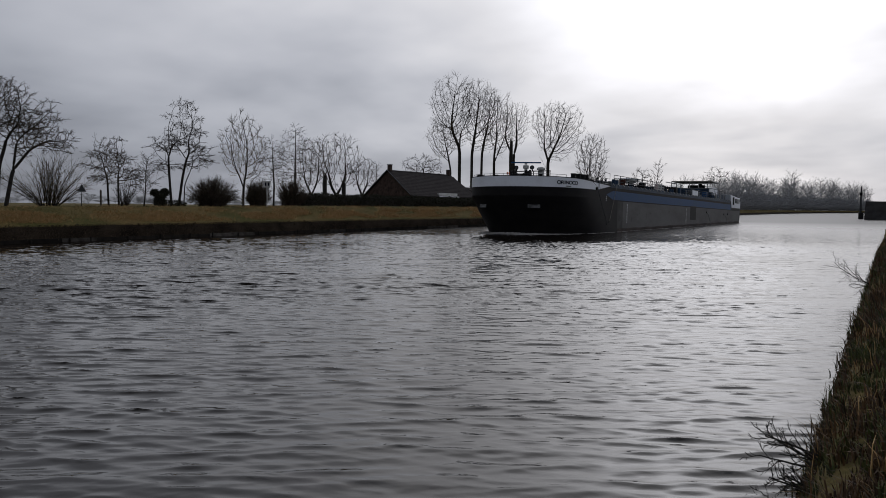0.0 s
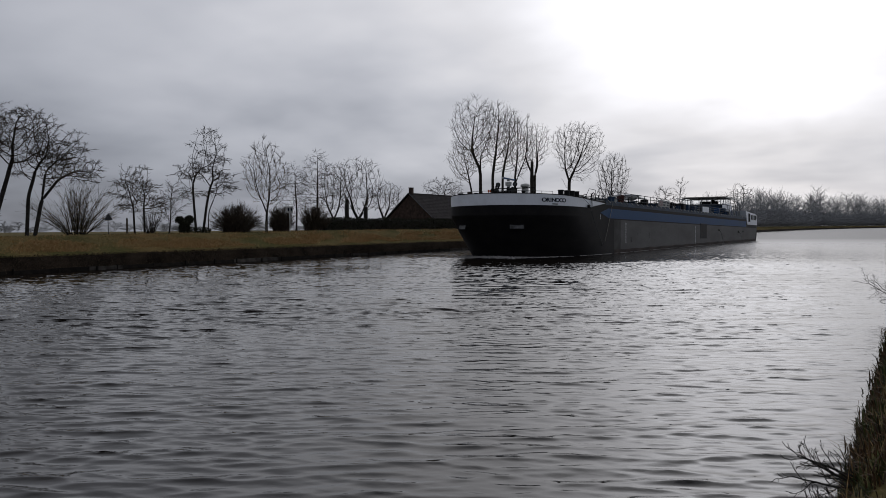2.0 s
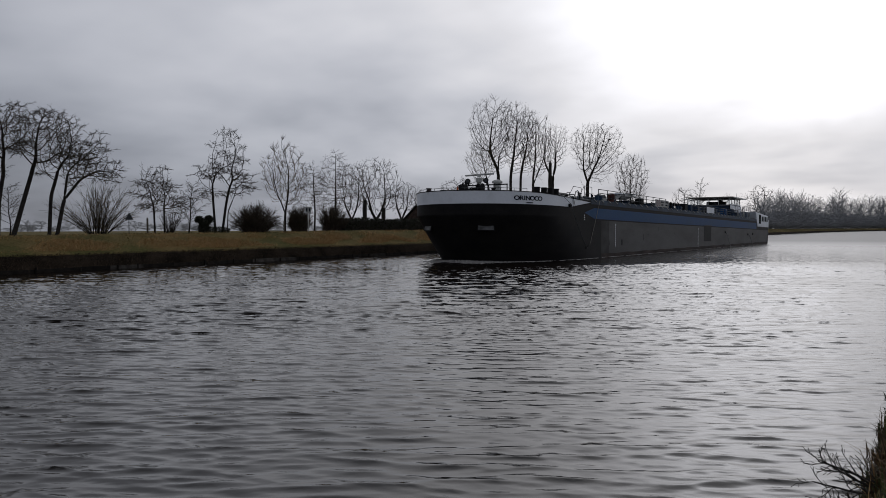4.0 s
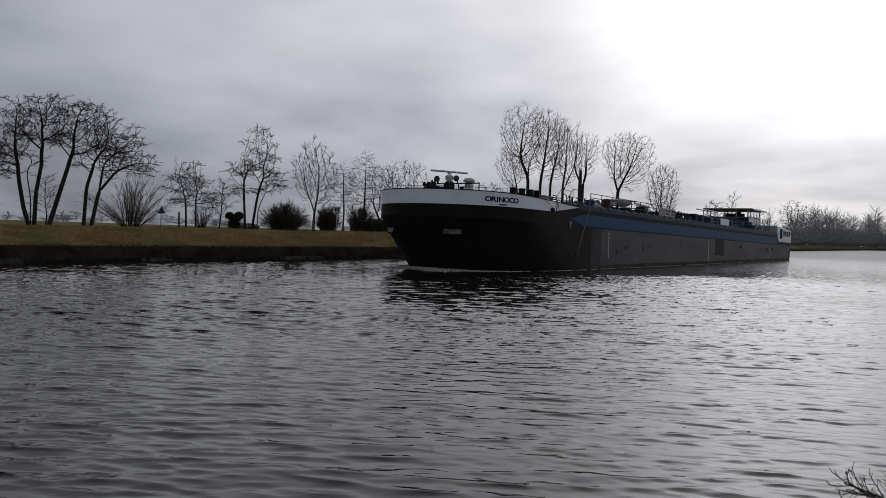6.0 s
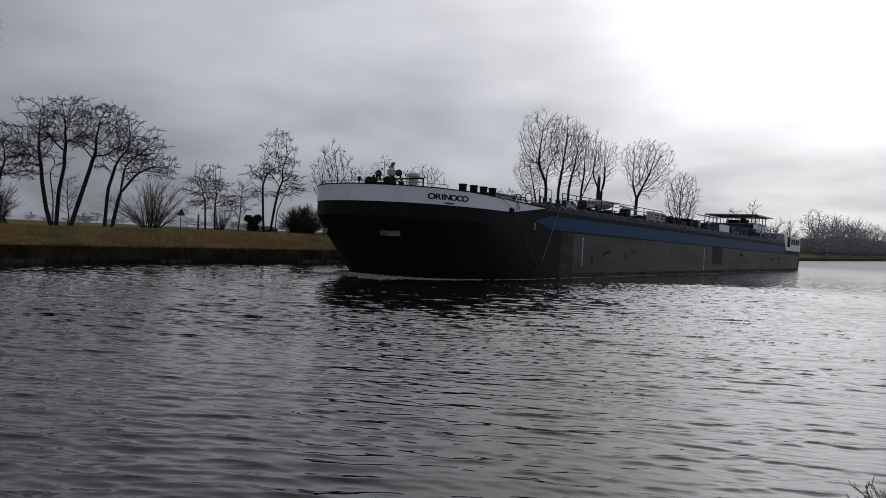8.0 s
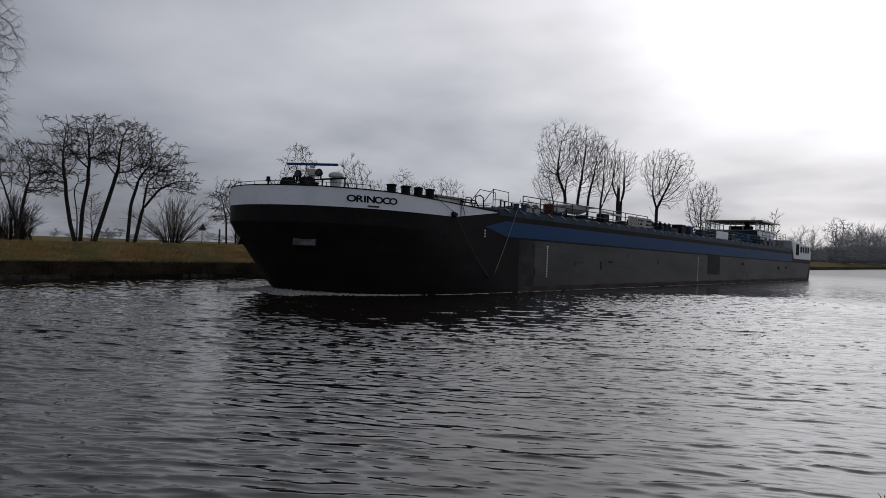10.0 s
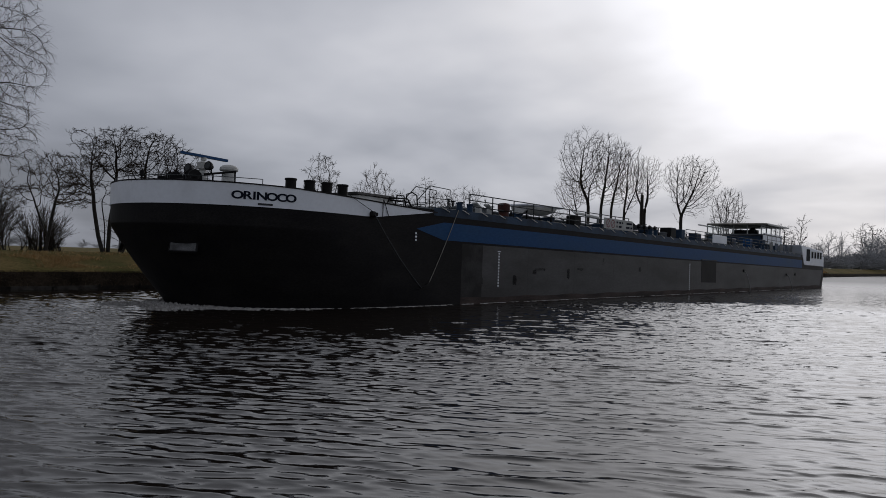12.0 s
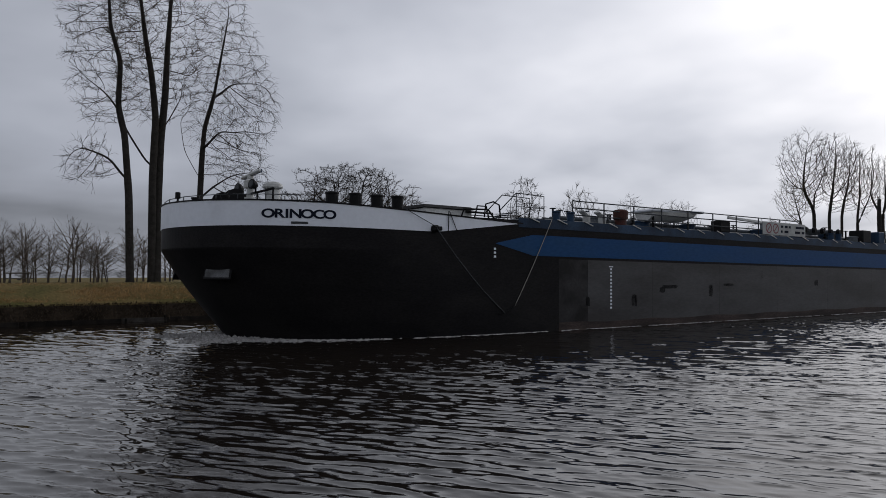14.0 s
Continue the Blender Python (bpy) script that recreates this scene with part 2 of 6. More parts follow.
def add_box(bm, cx, cy, cz, sx, sy, sz, bevel=0.02, rot=None):
    r = bmesh.ops.create_cube(bm, size=1.0)
    m = Matrix.Translation((cx, cy, cz)) @ (rot or Matrix()) @ Matrix.Diagonal((sx, sy, sz, 1))
    bmesh.ops.transform(bm, matrix=m, verts=r["verts"])
    if bevel:
        ed = list({e for v in r["verts"] for e in v.link_edges})
        bmesh.ops.bevel(bm, geom=ed, offset=bevel, segments=1, affect="EDGES", clamp_overlap=True)
    return bm


def box(cx, cy, cz, sx, sy, sz, bevel=0.02, rot=None):
    return add_box(bmesh.new(), cx, cy, cz, sx, sy, sz, bevel, rot)


def add_lathe(bm, cx, cy, z0, prof, seg=16):
    """A turned body: prof is pairs of radius and height above z0."""
    rings = []
    for r, z in prof:
        rings.append([bm.verts.new((cx + r * math.cos(2 * math.pi * i / seg), cy + r * math.sin(2 * math.pi * i / seg), z0 + z)) for i in range(seg)])
    for a, b in zip(rings, rings[1:]):
        for i in range(seg):
            bm.faces.new((a[i], a[(i + 1) % seg], b[(i + 1) % seg], b[i]))
    bm.faces.new(rings[-1])
    bm.faces.new(rings[0][::-1])
    return bm


def lathe(cx, cy, z0, prof, seg=16):
    return add_lathe(bmesh.new(), cx, cy, z0, prof, seg)


def tube_geo(pts, radii, sides, verts, faces):
    """Append a tapered tube along pts to lists of vertices and faces."""
    base = len(verts)
    n = len(pts)
    for i, p in enumerate(pts):
        a = pts[max(i - 1, 0)]
        b = pts[min(i + 1, n - 1)]
        d = (b[0] - a[0], b[1] - a[1], b[2] - a[2])
        ln = math.sqrt(d[0] ** 2 + d[1] ** 2 + d[2] ** 2) or 1.0
        d = (d[0] / ln, d[1] / ln, d[2] / ln)
        if abs(d[2]) < 0.9:
            u = (-d[1], d[0], 0.0)
        else:
            u = (0.0, -d[2], d[1])
        lu = math.sqrt(u[0] ** 2 + u[1] ** 2 + u[2] ** 2) or 1.0
        u = (u[0] / lu, u[1] / lu, u[2] / lu)
        w = (d[1] * u[2] - d[2] * u[1], d[2] * u[0] - d[0] * u[2], d[0] * u[1] - d[1] * u[0])
        r = radii[i]
        for k in range(sides):
            c, s = math.cos(2 * math.pi * k / sides) * r, math.sin(2 * math.pi * k / sides) * r
            verts.append((p[0] + c * u[0] + s * w[0], p[1] + c * u[1] + s * w[1], p[2] + c * u[2] + s * w[2]))
    for i in range(n - 1):
        for k in range(sides):
            k2 = (k + 1) % sides
            faces.append((base + i * sides + k, base + i * sides + k2, base + (i + 1) * sides + k2, base + (i + 1) * sides + k))
    faces.append(tuple(base + k for k in range(sides))[::-1])
    faces.append(tuple(base + (n - 1) * sides + k for k in range(sides)))


def tubes(name, paths, mat, parent=None, label="", sides=6):
    """One mesh of tubes; paths are (points, radius)."""
    v, f = [], []
    for pts, r in paths:
        tube_geo(pts, [r] * len(pts), sides, v, f)
    return mesh_object(name, v, f, mat, parent, label, smooth=True)


# ---------------------------------------------------------------- ground, canal, banks
NEAR_SHIFT = 0.20
PROFILE = [(-4200, 2.5), (-900, 2.55), (-300, 2.6), (-120, 2.58), (-80, 2.6), (-68, 2.6), (-64, 2.68), (-61.5, 2.78), (-60, 2.72), (-58.6, 2.30),
           (-57.2, 1.78), (-56.2, 1.42), (-55.75, 1.20), (-55.45, 0.75), (-55.32, 0.45), (-55.28, -1.2), (-50, -3.0), (-6, -3.0), (-1.6, -1.2), (-0.95, -0.25),
           (-0.72, 0.2), (-0.5, 0.75), (-0.1, 1.05), (0.5, 1.25), (1.5, 1.35), (4, 1.45), (8, 1.6), (30, 1.7), (200, 1.9), (4200, 2.2)]


def bend(y):
    """How far the far bank and its dike stand off the straight line at y."""
    return float(np.interp(y, [-40, 4, 11, 20, 32, 48, 62, 110, 300, 500, 700, 900, 1100, 1300, 4600], [2.2, 2.1, 1.6, 1.1, 0.9, 0.5, 0.2, 0.2, -10.0, -19.0, -24.0, -17.0, 6.0, 36.0, 42.0]))


def crest(y):
    """How far the far dike's top stands above or below its usual height."""
    return float(np.interp(y, [0, 28, 42, 58, 72, 110], [-0.19, -0.18, -0.03, 0.0, 0.12, 0.14]))


def profile_z(x):
    for (a, za), (b, zb) in zip(PROFILE, PROFILE[1:]):
        if a <= x <= b:
            return za + (zb - za) * (x - a) / (b - a)
    return 2.0


def land_z(x, y):
    """The ground's height at x, y."""
    if x > -30:
        return profile_z(x)
    q = x - bend(y)
    z = profile_z(q)
    if -90 < q < -57:
        z += crest(y) * min(1.0, (q + 90) / 20, (-57 - q) / 3)
    return z


def build_ground():
    ys = [-3000, -1200, -500, -200, -80] + [-40 + 2.0 * i for i in range(120)] + [205 + 8 * i for i in range(40)] + [560, 700, 900, 1300, 2000, 3200, 4600]
    xs = []
    for (a, za), (b, zb) in zip(PROFILE, PROFILE[1:]):
        xs.append(a)
        if -70 < a < -55.6 or -1 < a < 1.5:
            xs += [a + (b - a) * k / 3 for k in (1, 2)]
    xs.append(PROFILE[-1][0])
    v, f = [], []
    for y in ys:
        for x in xs:
            z = profile_z(x)
            if z > 0.3 and -90 < x < 10:
                z += 0.10 * noise.noise(Vector((x * 0.35, y * 0.16, 1.0))) + 0.05 * noise.noise(Vector((x * 0.9, y * 0.7, 4.0)))
            dx = 0.0
            if -1.2 < x < -0.3:
                dx = 0.20 * noise.noise(Vector((0.3, y * 0.23, 8.0))) + 0.16 * noise.noise(Vector((0.3, y * 0.8, 5.0)))
            if -90 < x < -57:
                z += crest(y) * min(1.0, (x + 90) / 20, (-57 - x) / 3)
            far = bend(y) * min(1.0, max(0.0, (-30 - x) / 20)) * min(1.0, max(0.0, (x + 4200) / 3000))
            v.append((x + dx + far + (NEAR_SHIFT if -2 < x < 5 else 0.0), y, z))
    w = len(xs)
    for j in range(len(ys) - 1):
        for i in range(w - 1):
            f.append((j * w + i, j * w + i + 1, (j + 1) * w + i + 1, (j + 1) * w + i))
    foot = [1 if -55.8 < 0.5 * (xs[i] + xs[i + 1]) < -55 else 0 for i in range(w - 1)]
    g = mesh_object("ground", v, f, None, smooth=True, mats=[M_LAND, M_EARTH], idx=foot * (len(ys) - 1))
    return tagged(g, "grassy winter dike and fields on both sides of the canal", "ground", kind="structure")


def build_water():
    """One rippled sheet; the ripples are short-crested and run along the canal's breeze."""
    def lay(stops):
        out = [stops[0][0]]
        for (a, d), (b, _) in zip(stops, stops[1:]):
            k = max(1, int(round((b - a) / d)))
            out += [a + (b - a) * (i + 1) / k for i in range(k)]
        return out

    xs = np.array(lay([(-55.3, 0.14), (-36.0, 0.09), (-14.0, 0.06), (0.05, 0)]))
    ys = lay([(-26.0, 0.6), (1.0, 0.058), (26.0, 0.115), (66.0, 0)])
    while ys[-1] < 3600:
        ys.append(ys[-1] + 0.15 + (ys[-1] - 66) * 0.03)
    ys = np.array(ys)
    X, Y = np.meshgrid(xs, ys)
    X = X * (1 - np.array([bend(q) for q in ys])[:, None] / 55.3)
    Z, DX, DY = np.zeros_like(X), np.zeros_like(X), np.zeros_like(X)
    rs = np.random.RandomState(5)
    for i in range(110):
        lam = 0.155 * (4.4 ** rs.rand())
        a = radians(31) + rs.normal(0, 0.12 + 0.17 * max(0.0, 0.9 - lam) / 0.67)
        k = 2 * math.pi / lam
        amp = 0.0026 * lam ** 0.80
        ph = rs.rand() * 6.28
        # each train of ripples comes and goes along its own crests
        run = k * (-math.sin(a) * X + math.cos(a) * Y) + ph
        amp = amp * (1 + 0.6 * np.sin(0.9 / (lam + 0.4) * (math.cos(a) * X + math.sin(a) * Y) + 3 * ph))
        Z += amp * np.sin(run)
        c = 2.4 * amp * np.cos(run)        # crests draw together, troughs widen
        DX -= math.sin(a) * c
        DY += math.cos(a) * c
    # the open middle is choppier than the water under the near bank
    open_ = np.interp(-X, [0, 5, 12, 28, 44], [0.66, 0.84, 1.15, 1.05, 0.85])
    Z, DX, DY = Z * open_, DX * open_, DY * open_
    for i in range(34):
        lam = 0.8 * (2.4 ** rs.rand())
        a = radians(31) + rs.normal(0, 0.16)
        run = 2 * math.pi / lam * (-math.sin(a) * X + math.cos(a) * Y) + rs.rand() * 6.28
        amp = 0.0020 * lam ** 0.8 * np.interp(-X, [0, 6, 18, 40], [0.35, 0.6, 1.1, 0.8])
        Z += amp * np.sin(run)
        DX -= 2.6 * amp * math.sin(a) * np.cos(run)
        DY += 2.6 * amp * math.cos(a) * np.cos(run)
    for i in range(6):
        lam = 2.0 + 2.5 * rs.rand()
        a = radians(33) + rs.normal(0, 0.4)
        Z += 0.002 * np.sin(2 * math.pi / lam * (-math.sin(a) * X + math.cos(a) * Y) + rs.rand() * 6.28)
    patch = 0.85 + 0.3 * np.sin(X * 0.21 + 0.7 * np.sin(Y * 0.13)) * np.sin(Y * 0.17 + 1.3 * np.sin(X * 0.09))
    calm = patch * np.clip(1.0 - (Y - 90) / 200, 0, 1)
    Z *= calm
    n, m = X.shape
    co = np.stack([X + DX * calm, Y + DY * calm, Z], -1).reshape(-1, 3)
    ii = (np.arange(n - 1)[:, None] * m + np.arange(m - 1)[None, :]).ravel()
    quads = np.stack([ii, ii + 1, ii + m + 1, ii + m], -1)
    me = bpy.data.meshes.new("water")
    me.vertices.add(len(co))
    me.vertices.foreach_set("co", co.ravel())
    me.loops.add(quads.size)
    me.loops.foreach_set("vertex_index", quads.ravel())
    me.polygons.add(len(quads))
    me.polygons.foreach_set("loop_start", np.arange(0, quads.size, 4))
    me.polygons.foreach_set("use_smooth", np.ones(len(quads), bool))
    me.update(calc_edges=True)
    me.materials.append(M_WATER)
    return tagged(new("water", me), "rippled dark brown canal water reflecting the grey sky", "water", kind="structure")


ground = build_ground()
water = build_water()


# ---------------------------------------------------------------- the tank barge
# ship's own space: x to port, y aft from the bow, z up from the designed line
HB, LEN, DECK = 6.85, 110.0, 5.35
CX = 5.7 - HB                      # the keel's line, from the ship's origin
BOW_Y = 9.4


def half_width(y, z):
    """Half the hull's width at y metres behind the bow, at height z; None ahead of the stem."""
    rake = min(max((3.38 - z) / 3.9, 0.0), 1.4)
    y0 = 0.35 + 2.9 * rake ** 1.15
    lb = 10.5 + 5.0 * rake
    end = LEN - 1.2 * min(max((2.2 - z) / 3.0, 0.0), 1.0)
    if y < y0 or y > end:
        return None
    h = HB
    t = (y - y0) / lb
    if t < 1:
        h = HB * (1 - (1 - t) ** 2.9) ** (1 / 2.0)
    r = 3.2
    if y > end - r:
        h -= r - math.sqrt(max(r * r - (y - end + r) ** 2, 0.0))
    return h


def side(s, x):
    """The place at x to port, or its mirror image about the keel to starboard."""
    return CX + s * (x - CX)


def outline(z, n_bow=44, y_stop=LEN):
    """Port-side outline points (half width, y) from the stem aft at height z."""
    rake = min(max((3.38 - z) / 3.9, 0.0), 1.4)
    y0, lb = 0.35 + 2.9 * rake ** 1.15, 10.5 + 5.0 * rake
    end = LEN - 1.2 * min(max((2.2 - z) / 3.0, 0.0), 1.0)
    ys = [y0 + lb * (1 - math.cos(math.pi / 2 * i / n_bow)) for i in range(n_bow + 1)]
    ys += [y0 + lb + (end - 3.2 - y0 - lb) * i / 40 for i in range(1, 41)]
    ys += [end - 3.2 + 3.2 * math.sin(math.pi / 2 * i / 8) for i in range(1, 9)]
    return [(half_width(min(y, end - 1e-6), z) or 0.0, y) for y in ys]


def build_hull(ship):
    levels = [-2.4, -1.4, -0.7, 0.0, 0.7, 1.5, 2.4, 3.3, 3.39, 4.35, 4.9, 5.2]
    v, f, idx = [], [], []
    rows = []
    for z in levels:
        o = outline(z)
        row = []
        for sgn in (1, -1):
            row.append([len(v) + i for i in range(len(o))])
            v += [(CX + sgn * h, y, z) for h, y in o]
        rows.append(row)
    for a, b, z in zip(rows, rows[1:], levels):
        for s in (0, 1):
            for i in range(len(a[s]) - 1):
                q = (a[s][i], a[s][i + 1], b[s][i + 1], b[s][i])
                f.append(q if s == 0 else q[::-1])
                idx.append(0)
        f.append((a[0][-1], a[1][-1], b[1][-1], b[0][-1]))
        idx.append(0)
    hull = mesh_object("hull", v, f, None, ship, "black riveted steel hull, weathered grey along the side", mats=[M_HULL], idx=idx)
    o = [p for p in outline(5.2)]
    pts = [(CX + h, y, 5.2) for h, y in o] + [(CX - h, y, 5.2) for h, y in reversed(o)]
    mesh_object("deck", pts, [tuple(range(len(pts)))], M_GREY, ship, "grey painted steel deck")
    return hull


def skin(y, z):
    """Half width and outward normal of the hull at y, z."""
    h = half_width(y, z) or 0.0
    a, b = half_width(max(y - 0.02, 0.3505), z), half_width(y + 0.02, z)
    if y < 0.385 and z > 3.3:
        return h, 0.0, -1.0
    if a is None or b is None:
        return h, 1.0, 0.0
    g = (b - a) / 0.04
    n = math.hypot(1.0, g)
    return h, 1.0 / n, -g / n


def strip(name, ys, lo, hi, proud, mat, parent, label="", both=True, thick=0.05, hand=0):
    """A plate that follows the hull from y to y between two heights, a little proud of it."""
    v, f = [], []
    sides = (hand,) if hand else (1, -1) if both else (1,)
    for s in sides:
        base = len(v)
        for y in ys:
            a, b = lo(y), hi(y)
            for z in (a, b):
                h, nx, ny = skin(y, z)
                v.append((CX + s * (h + proud * nx), y + proud * ny, z))
            h, nx, ny = skin(y, b)
            v.append((CX + s * max(h - thick * nx, 0.0), y - thick * ny, b))
        for i in range(len(ys) - 1):
            k = base + 3 * i
            for q in ((k, k + 3, k + 4, k + 1), (k + 1, k + 4, k + 5, k + 2)):
                f.append(q if s == 1 else q[::-1])
    if both and not hand and ys[0] < 0.5:
        n = 3 * len(ys)
        f.append((0, 1, n + 1, n))
    return mesh_object(name, v, f, mat, parent, label)


def bow_ys(stop, n=34):
    return [0.352 + (stop - 0.35) * (i / n) ** 2.2 for i in range(n + 1)]


def text_mesh(ch, size):
    cu = bpy.data.curves.new("glyph", "FONT")
    cu.body, cu.size, cu.align_x, cu.extrude = ch, size, "CENTER", 0.006
    cu.offset = 0.018
    tmp = bpy.data.objects.new("glyph", cu)
    scene.collection.objects.link(tmp)
    dg = bpy.context.evaluated_depsgraph_get()
    me = bpy.data.meshes.new_from_object(tmp.evaluated_get(dg))
    bpy.data.objects.remove(tmp)
    return me


def hull_frame(y, z, s=1):
    """A frame on the hull's side at y, z: x runs aft along it on port, z outwards."""
    e = 0.05
    h0, h1 = half_width(y - e, z), half_width(y + e, z)
    h = half_width(y, z)
    t = Vector((s * (h1 - h0), 2 * e, 0)).normalized()
    if s < 0:
        t = -t
    up = Vector((0, 0, 1))
    n = t.cross(up)
    m = Matrix((t, up, n)).transposed().to_4x4()
    m.translation = (CX + s * h, y, z)
    return m


def white_low(y):
    return 4.36 + max(0.0, (y - 11.4)) / 5.0 * 0.62 if y < 16.4 else 4.98


def white_high(y):
    if y < 6:
        return 5.50 - 0.015 * y
    return 5.41 - (y - 6) / 10.4 * 0.40


def build_ship():
    ship = empty("tank_barge", pose(-36.05, 9.4, 0.95, -0.82), "long black and blue inland tank barge with white bow, under way", "barge")
    build_hull(ship)
    ys = bow_ys(16.4)
    strip("bulwark", ys, white_low, white_high, 0.035, M_WHITE, ship, "white painted bow bulwark")
    strip("rubbing_rail", bow_ys(16.8), lambda y: white_high(y) + 0.001, lambda y: white_high(y) + 0.075, 0.06, M_BLACK, ship, "dark rounded rail on top of the bulwark", thick=0.12)
    plate_ys = [19.4] + [21 + 2.0 * i for i in range(43)] + [106.6]
    seams = [19.4, 20.3, 21.6, 27.0, 33.5, 40.0, 46.5, 53.0, 59.5, 66.0, 72.5, 79.0, 85.5, 92.0, 98.5, 106.6]
    for k, (y0, y1) in enumerate(zip(seams, seams[1:])):
        strip("side_plate", [y0 + (y1 - 0.012 - y0) * i / 3 for i in range(4)], lambda y: -1.2, lambda y: 3.22, 0.006, M_HULLM if k < 2 else M_HULLG, ship, "weathered grey side plating", thick=0.0, both=False)
        strip("side_plate", [y0 + (y1 - 0.012 - y0) * i / 3 for i in range(4)], lambda y: -1.2, lambda y: 3.22, 0.006, M_HULLM if k < 2 else M_HULLG, ship, "weathered grey side plating", thick=0.0, hand=-1)
    strip("boot_top", plate_ys, lambda y: -1.6, lambda y: 0.0143 * y - 0.95 + 0.42 + 0.05 * math.sin(y), 0.012, M_BOOT, ship, "rusty dark boot topping", thick=0.0)
    # blue band with its pointed fore end, dark strip and sloping gunwale over it
    long_ys = [15.0, 15.6, 16.2, 16.8, 17.5] + [18.5 + i * 2.0 for i in range(39)] + [95.8]
    strip("blue_band", long_ys, lambda y: 3.36 if y > 17.4 else 3.92 - (y - 15.0) / 2.5 * 0.55, lambda y: 4.46 if y > 17.4 else 3.94 + (y - 15.0) / 2.5 * 0.52,
          0.015, M_BLUE, ship, "broad blue stripe along the side")
    strip("gunwale", [16.5] + [17 + i * 2.0 for i in range(40)], lambda y: 4.84, lambda y: DECK - 0.02, 0.03, M_DKBLUE, ship, "dull dark blue gunwale", thick=0.55)
    # name, letter by letter along the bow
    y = 3.12
    for ch in "ORINOCO":
        w = {"O": 0.258, "R": 0.225, "I": 0.115, "N": 0.26, "C": 0.245}[ch]
        y += w * abs(hull_frame(y, 4.8).to_3x3().col[0].y)
        me = text_mesh(ch, 0.60)
        me.materials.append(M_INK)
        for s in (1, -1):
            yy = y if s == 1 else 5.4 + (6.0 - y)
            m = hull_frame(yy, 4.72, s)
            ob = new("letter", me)
            ob.parent = ship
            ob.matrix_local = m @ pose(0, 0, 0.045) @ Matrix.Diagonal((1.24, 0.90, 1, 1))
        t = hull_frame(y, 4.8)
        y += w * abs(t.to_3x3().col[0].y)
    part("plate", box(0, 0, 0, 0.75, 0.10, 0.03, 0.005), M_STEEL, ship, "small metal plate below the name").matrix_local = hull_frame(4.55, 4.50) @ pose(0, 0, 0.05)
    # anchor pockets
    for s in (1, -1):
        m = hull_frame(1.9, 2.32, s)
        rim = part("anchor_pocket", box(0, 0, 0, 1.55, 0.80, 0.10, 0.04), M_BLACK, ship, "recessed steel anchor pocket in the bow")
        rim.matrix_local = m @ pose(0, 0, -0.01, -14)
        bm = box(0, -0.03, 0.05, 1.36, 0.56, 0.05, 0.02)
        add_box(bm, 0, 0.30, 0.07, 1.40, 0.05, 0.08, 0.02)
        part("anchor", bm, M_POCKET, rim, "pale worn anchor")
    # draught marks
    tick = box(0, 0, 0, 0.14, 0.11, 0.012, 0.0)
    tick_me = bpy.data.meshes.new("draught_mark")
    tick.to_mesh(tick_me)
    tick.free()
    tick_me.materials.append(M_WHITE)
    for yy, z0, n in ((23.45, 0.54, 12), (56.2, 0.33, 13), (14.95, 3.25, 3)):
        for i in range(n):
            ob = new("draught_mark", tick_me)
            ob.parent = ship
            ob.matrix_local = hull_frame(yy, z0 + 0.2 * i) @ pose(0, 0, 0.01)
        if n > 5:
            part("mark_bar", box(0, 0, 0, 0.34, 0.05, 0.012, 0), M_WHITE, ship).matrix_local = hull_frame(yy, z0 + 0.2 * n - 0.06) @ pose(0, 0, 0.01)
    # side recess, its shade put on as a flat dark plate; discharge outlets and stains of worn paint
    bm = box(0, 0, 0, 4.1, 2.3, 0.02, 0.0)
    part("recess_shade", bm, M_HULL, ship, "flat dark plate for the shade in a side recess").matrix_local = hull_frame(61.3, 2.2) @ pose(0, 0, 0.012)
    part("door_sill", box(0, 0, 0, 4.3, 0.08, 0.06, 0.01), M_STEEL, ship).matrix_local = hull_frame(61.3, 3.42) @ pose(0, 0, 0.03)
    for yy, zz, sx, sz in ((72.0, 2.5, 0.5, 1.6), (88.5, 2.3, 0.4, 1.2), (92.5, 2.4, 0.9, 0.9)):
        part("outlet", lathe(0, 0, 0, [(0.17, 0), (0.17, 0.10), (0.11, 0.13)], 12), M_HULLM, ship).matrix_local = hull_frame(yy, zz)
    for k, (yy, zz, sx, sz) in enumerate(((25.4, 0.95, 0.45, 0.7), (28.6, 1.75, 1.5, 0.22), (34.5, 1.9, 1.0, 0.18), (21.6, 0.9, 0.3, 0.55), (45.0, 2.1, 0.5, 0.4), (32.6, 1.5, 0.4, 0.8), (27.9, 1.55, 0.5, 0.3), (38.2, 2.6, 0.3, 0.6))):
        r2 = random.Random(k)
        bm = bmesh.new()
        def edge(v_):
            return math.copysign(abs(v_) ** 0.45, v_)
        pts = [bm.verts.new((sx * (0.42 + 0.16 * r2.random()) * edge(math.cos(a * 0.3927)), sz * (0.40 + 0.2 * r2.random()) * edge(math.sin(a * 0.3927)), 0)) for a in range(16)]
        bm.faces.new(pts)
        part("paint_patch", bm, M_BLACK, ship, "black touched-up paint").matrix_local = hull_frame(yy, zz) @ pose(0, 0, 0.006)
    # cooling water falling from two outlets
    for yy, zz in ((72.0, 2.5), (88.5, 2.3)):
        x0 = CX + half_width(yy, zz)
        fall = zz - (0.0143 * yy - 0.95)
        arc = [(x0 + 0.05 + 0.75 * u, yy + 0.25 * u, zz - fall * u * u) for u in (0, 0.2, 0.4, 0.6, 0.8, 1.0)]
        tubes("water_jet", [(arc, 0.055)], M_JET, ship, "thin jet of cooling water", 5)
    # fairlead and ropes
    bm = box(0, 0, 0.1, 0.42, 0.34, 0.26, 0.08)
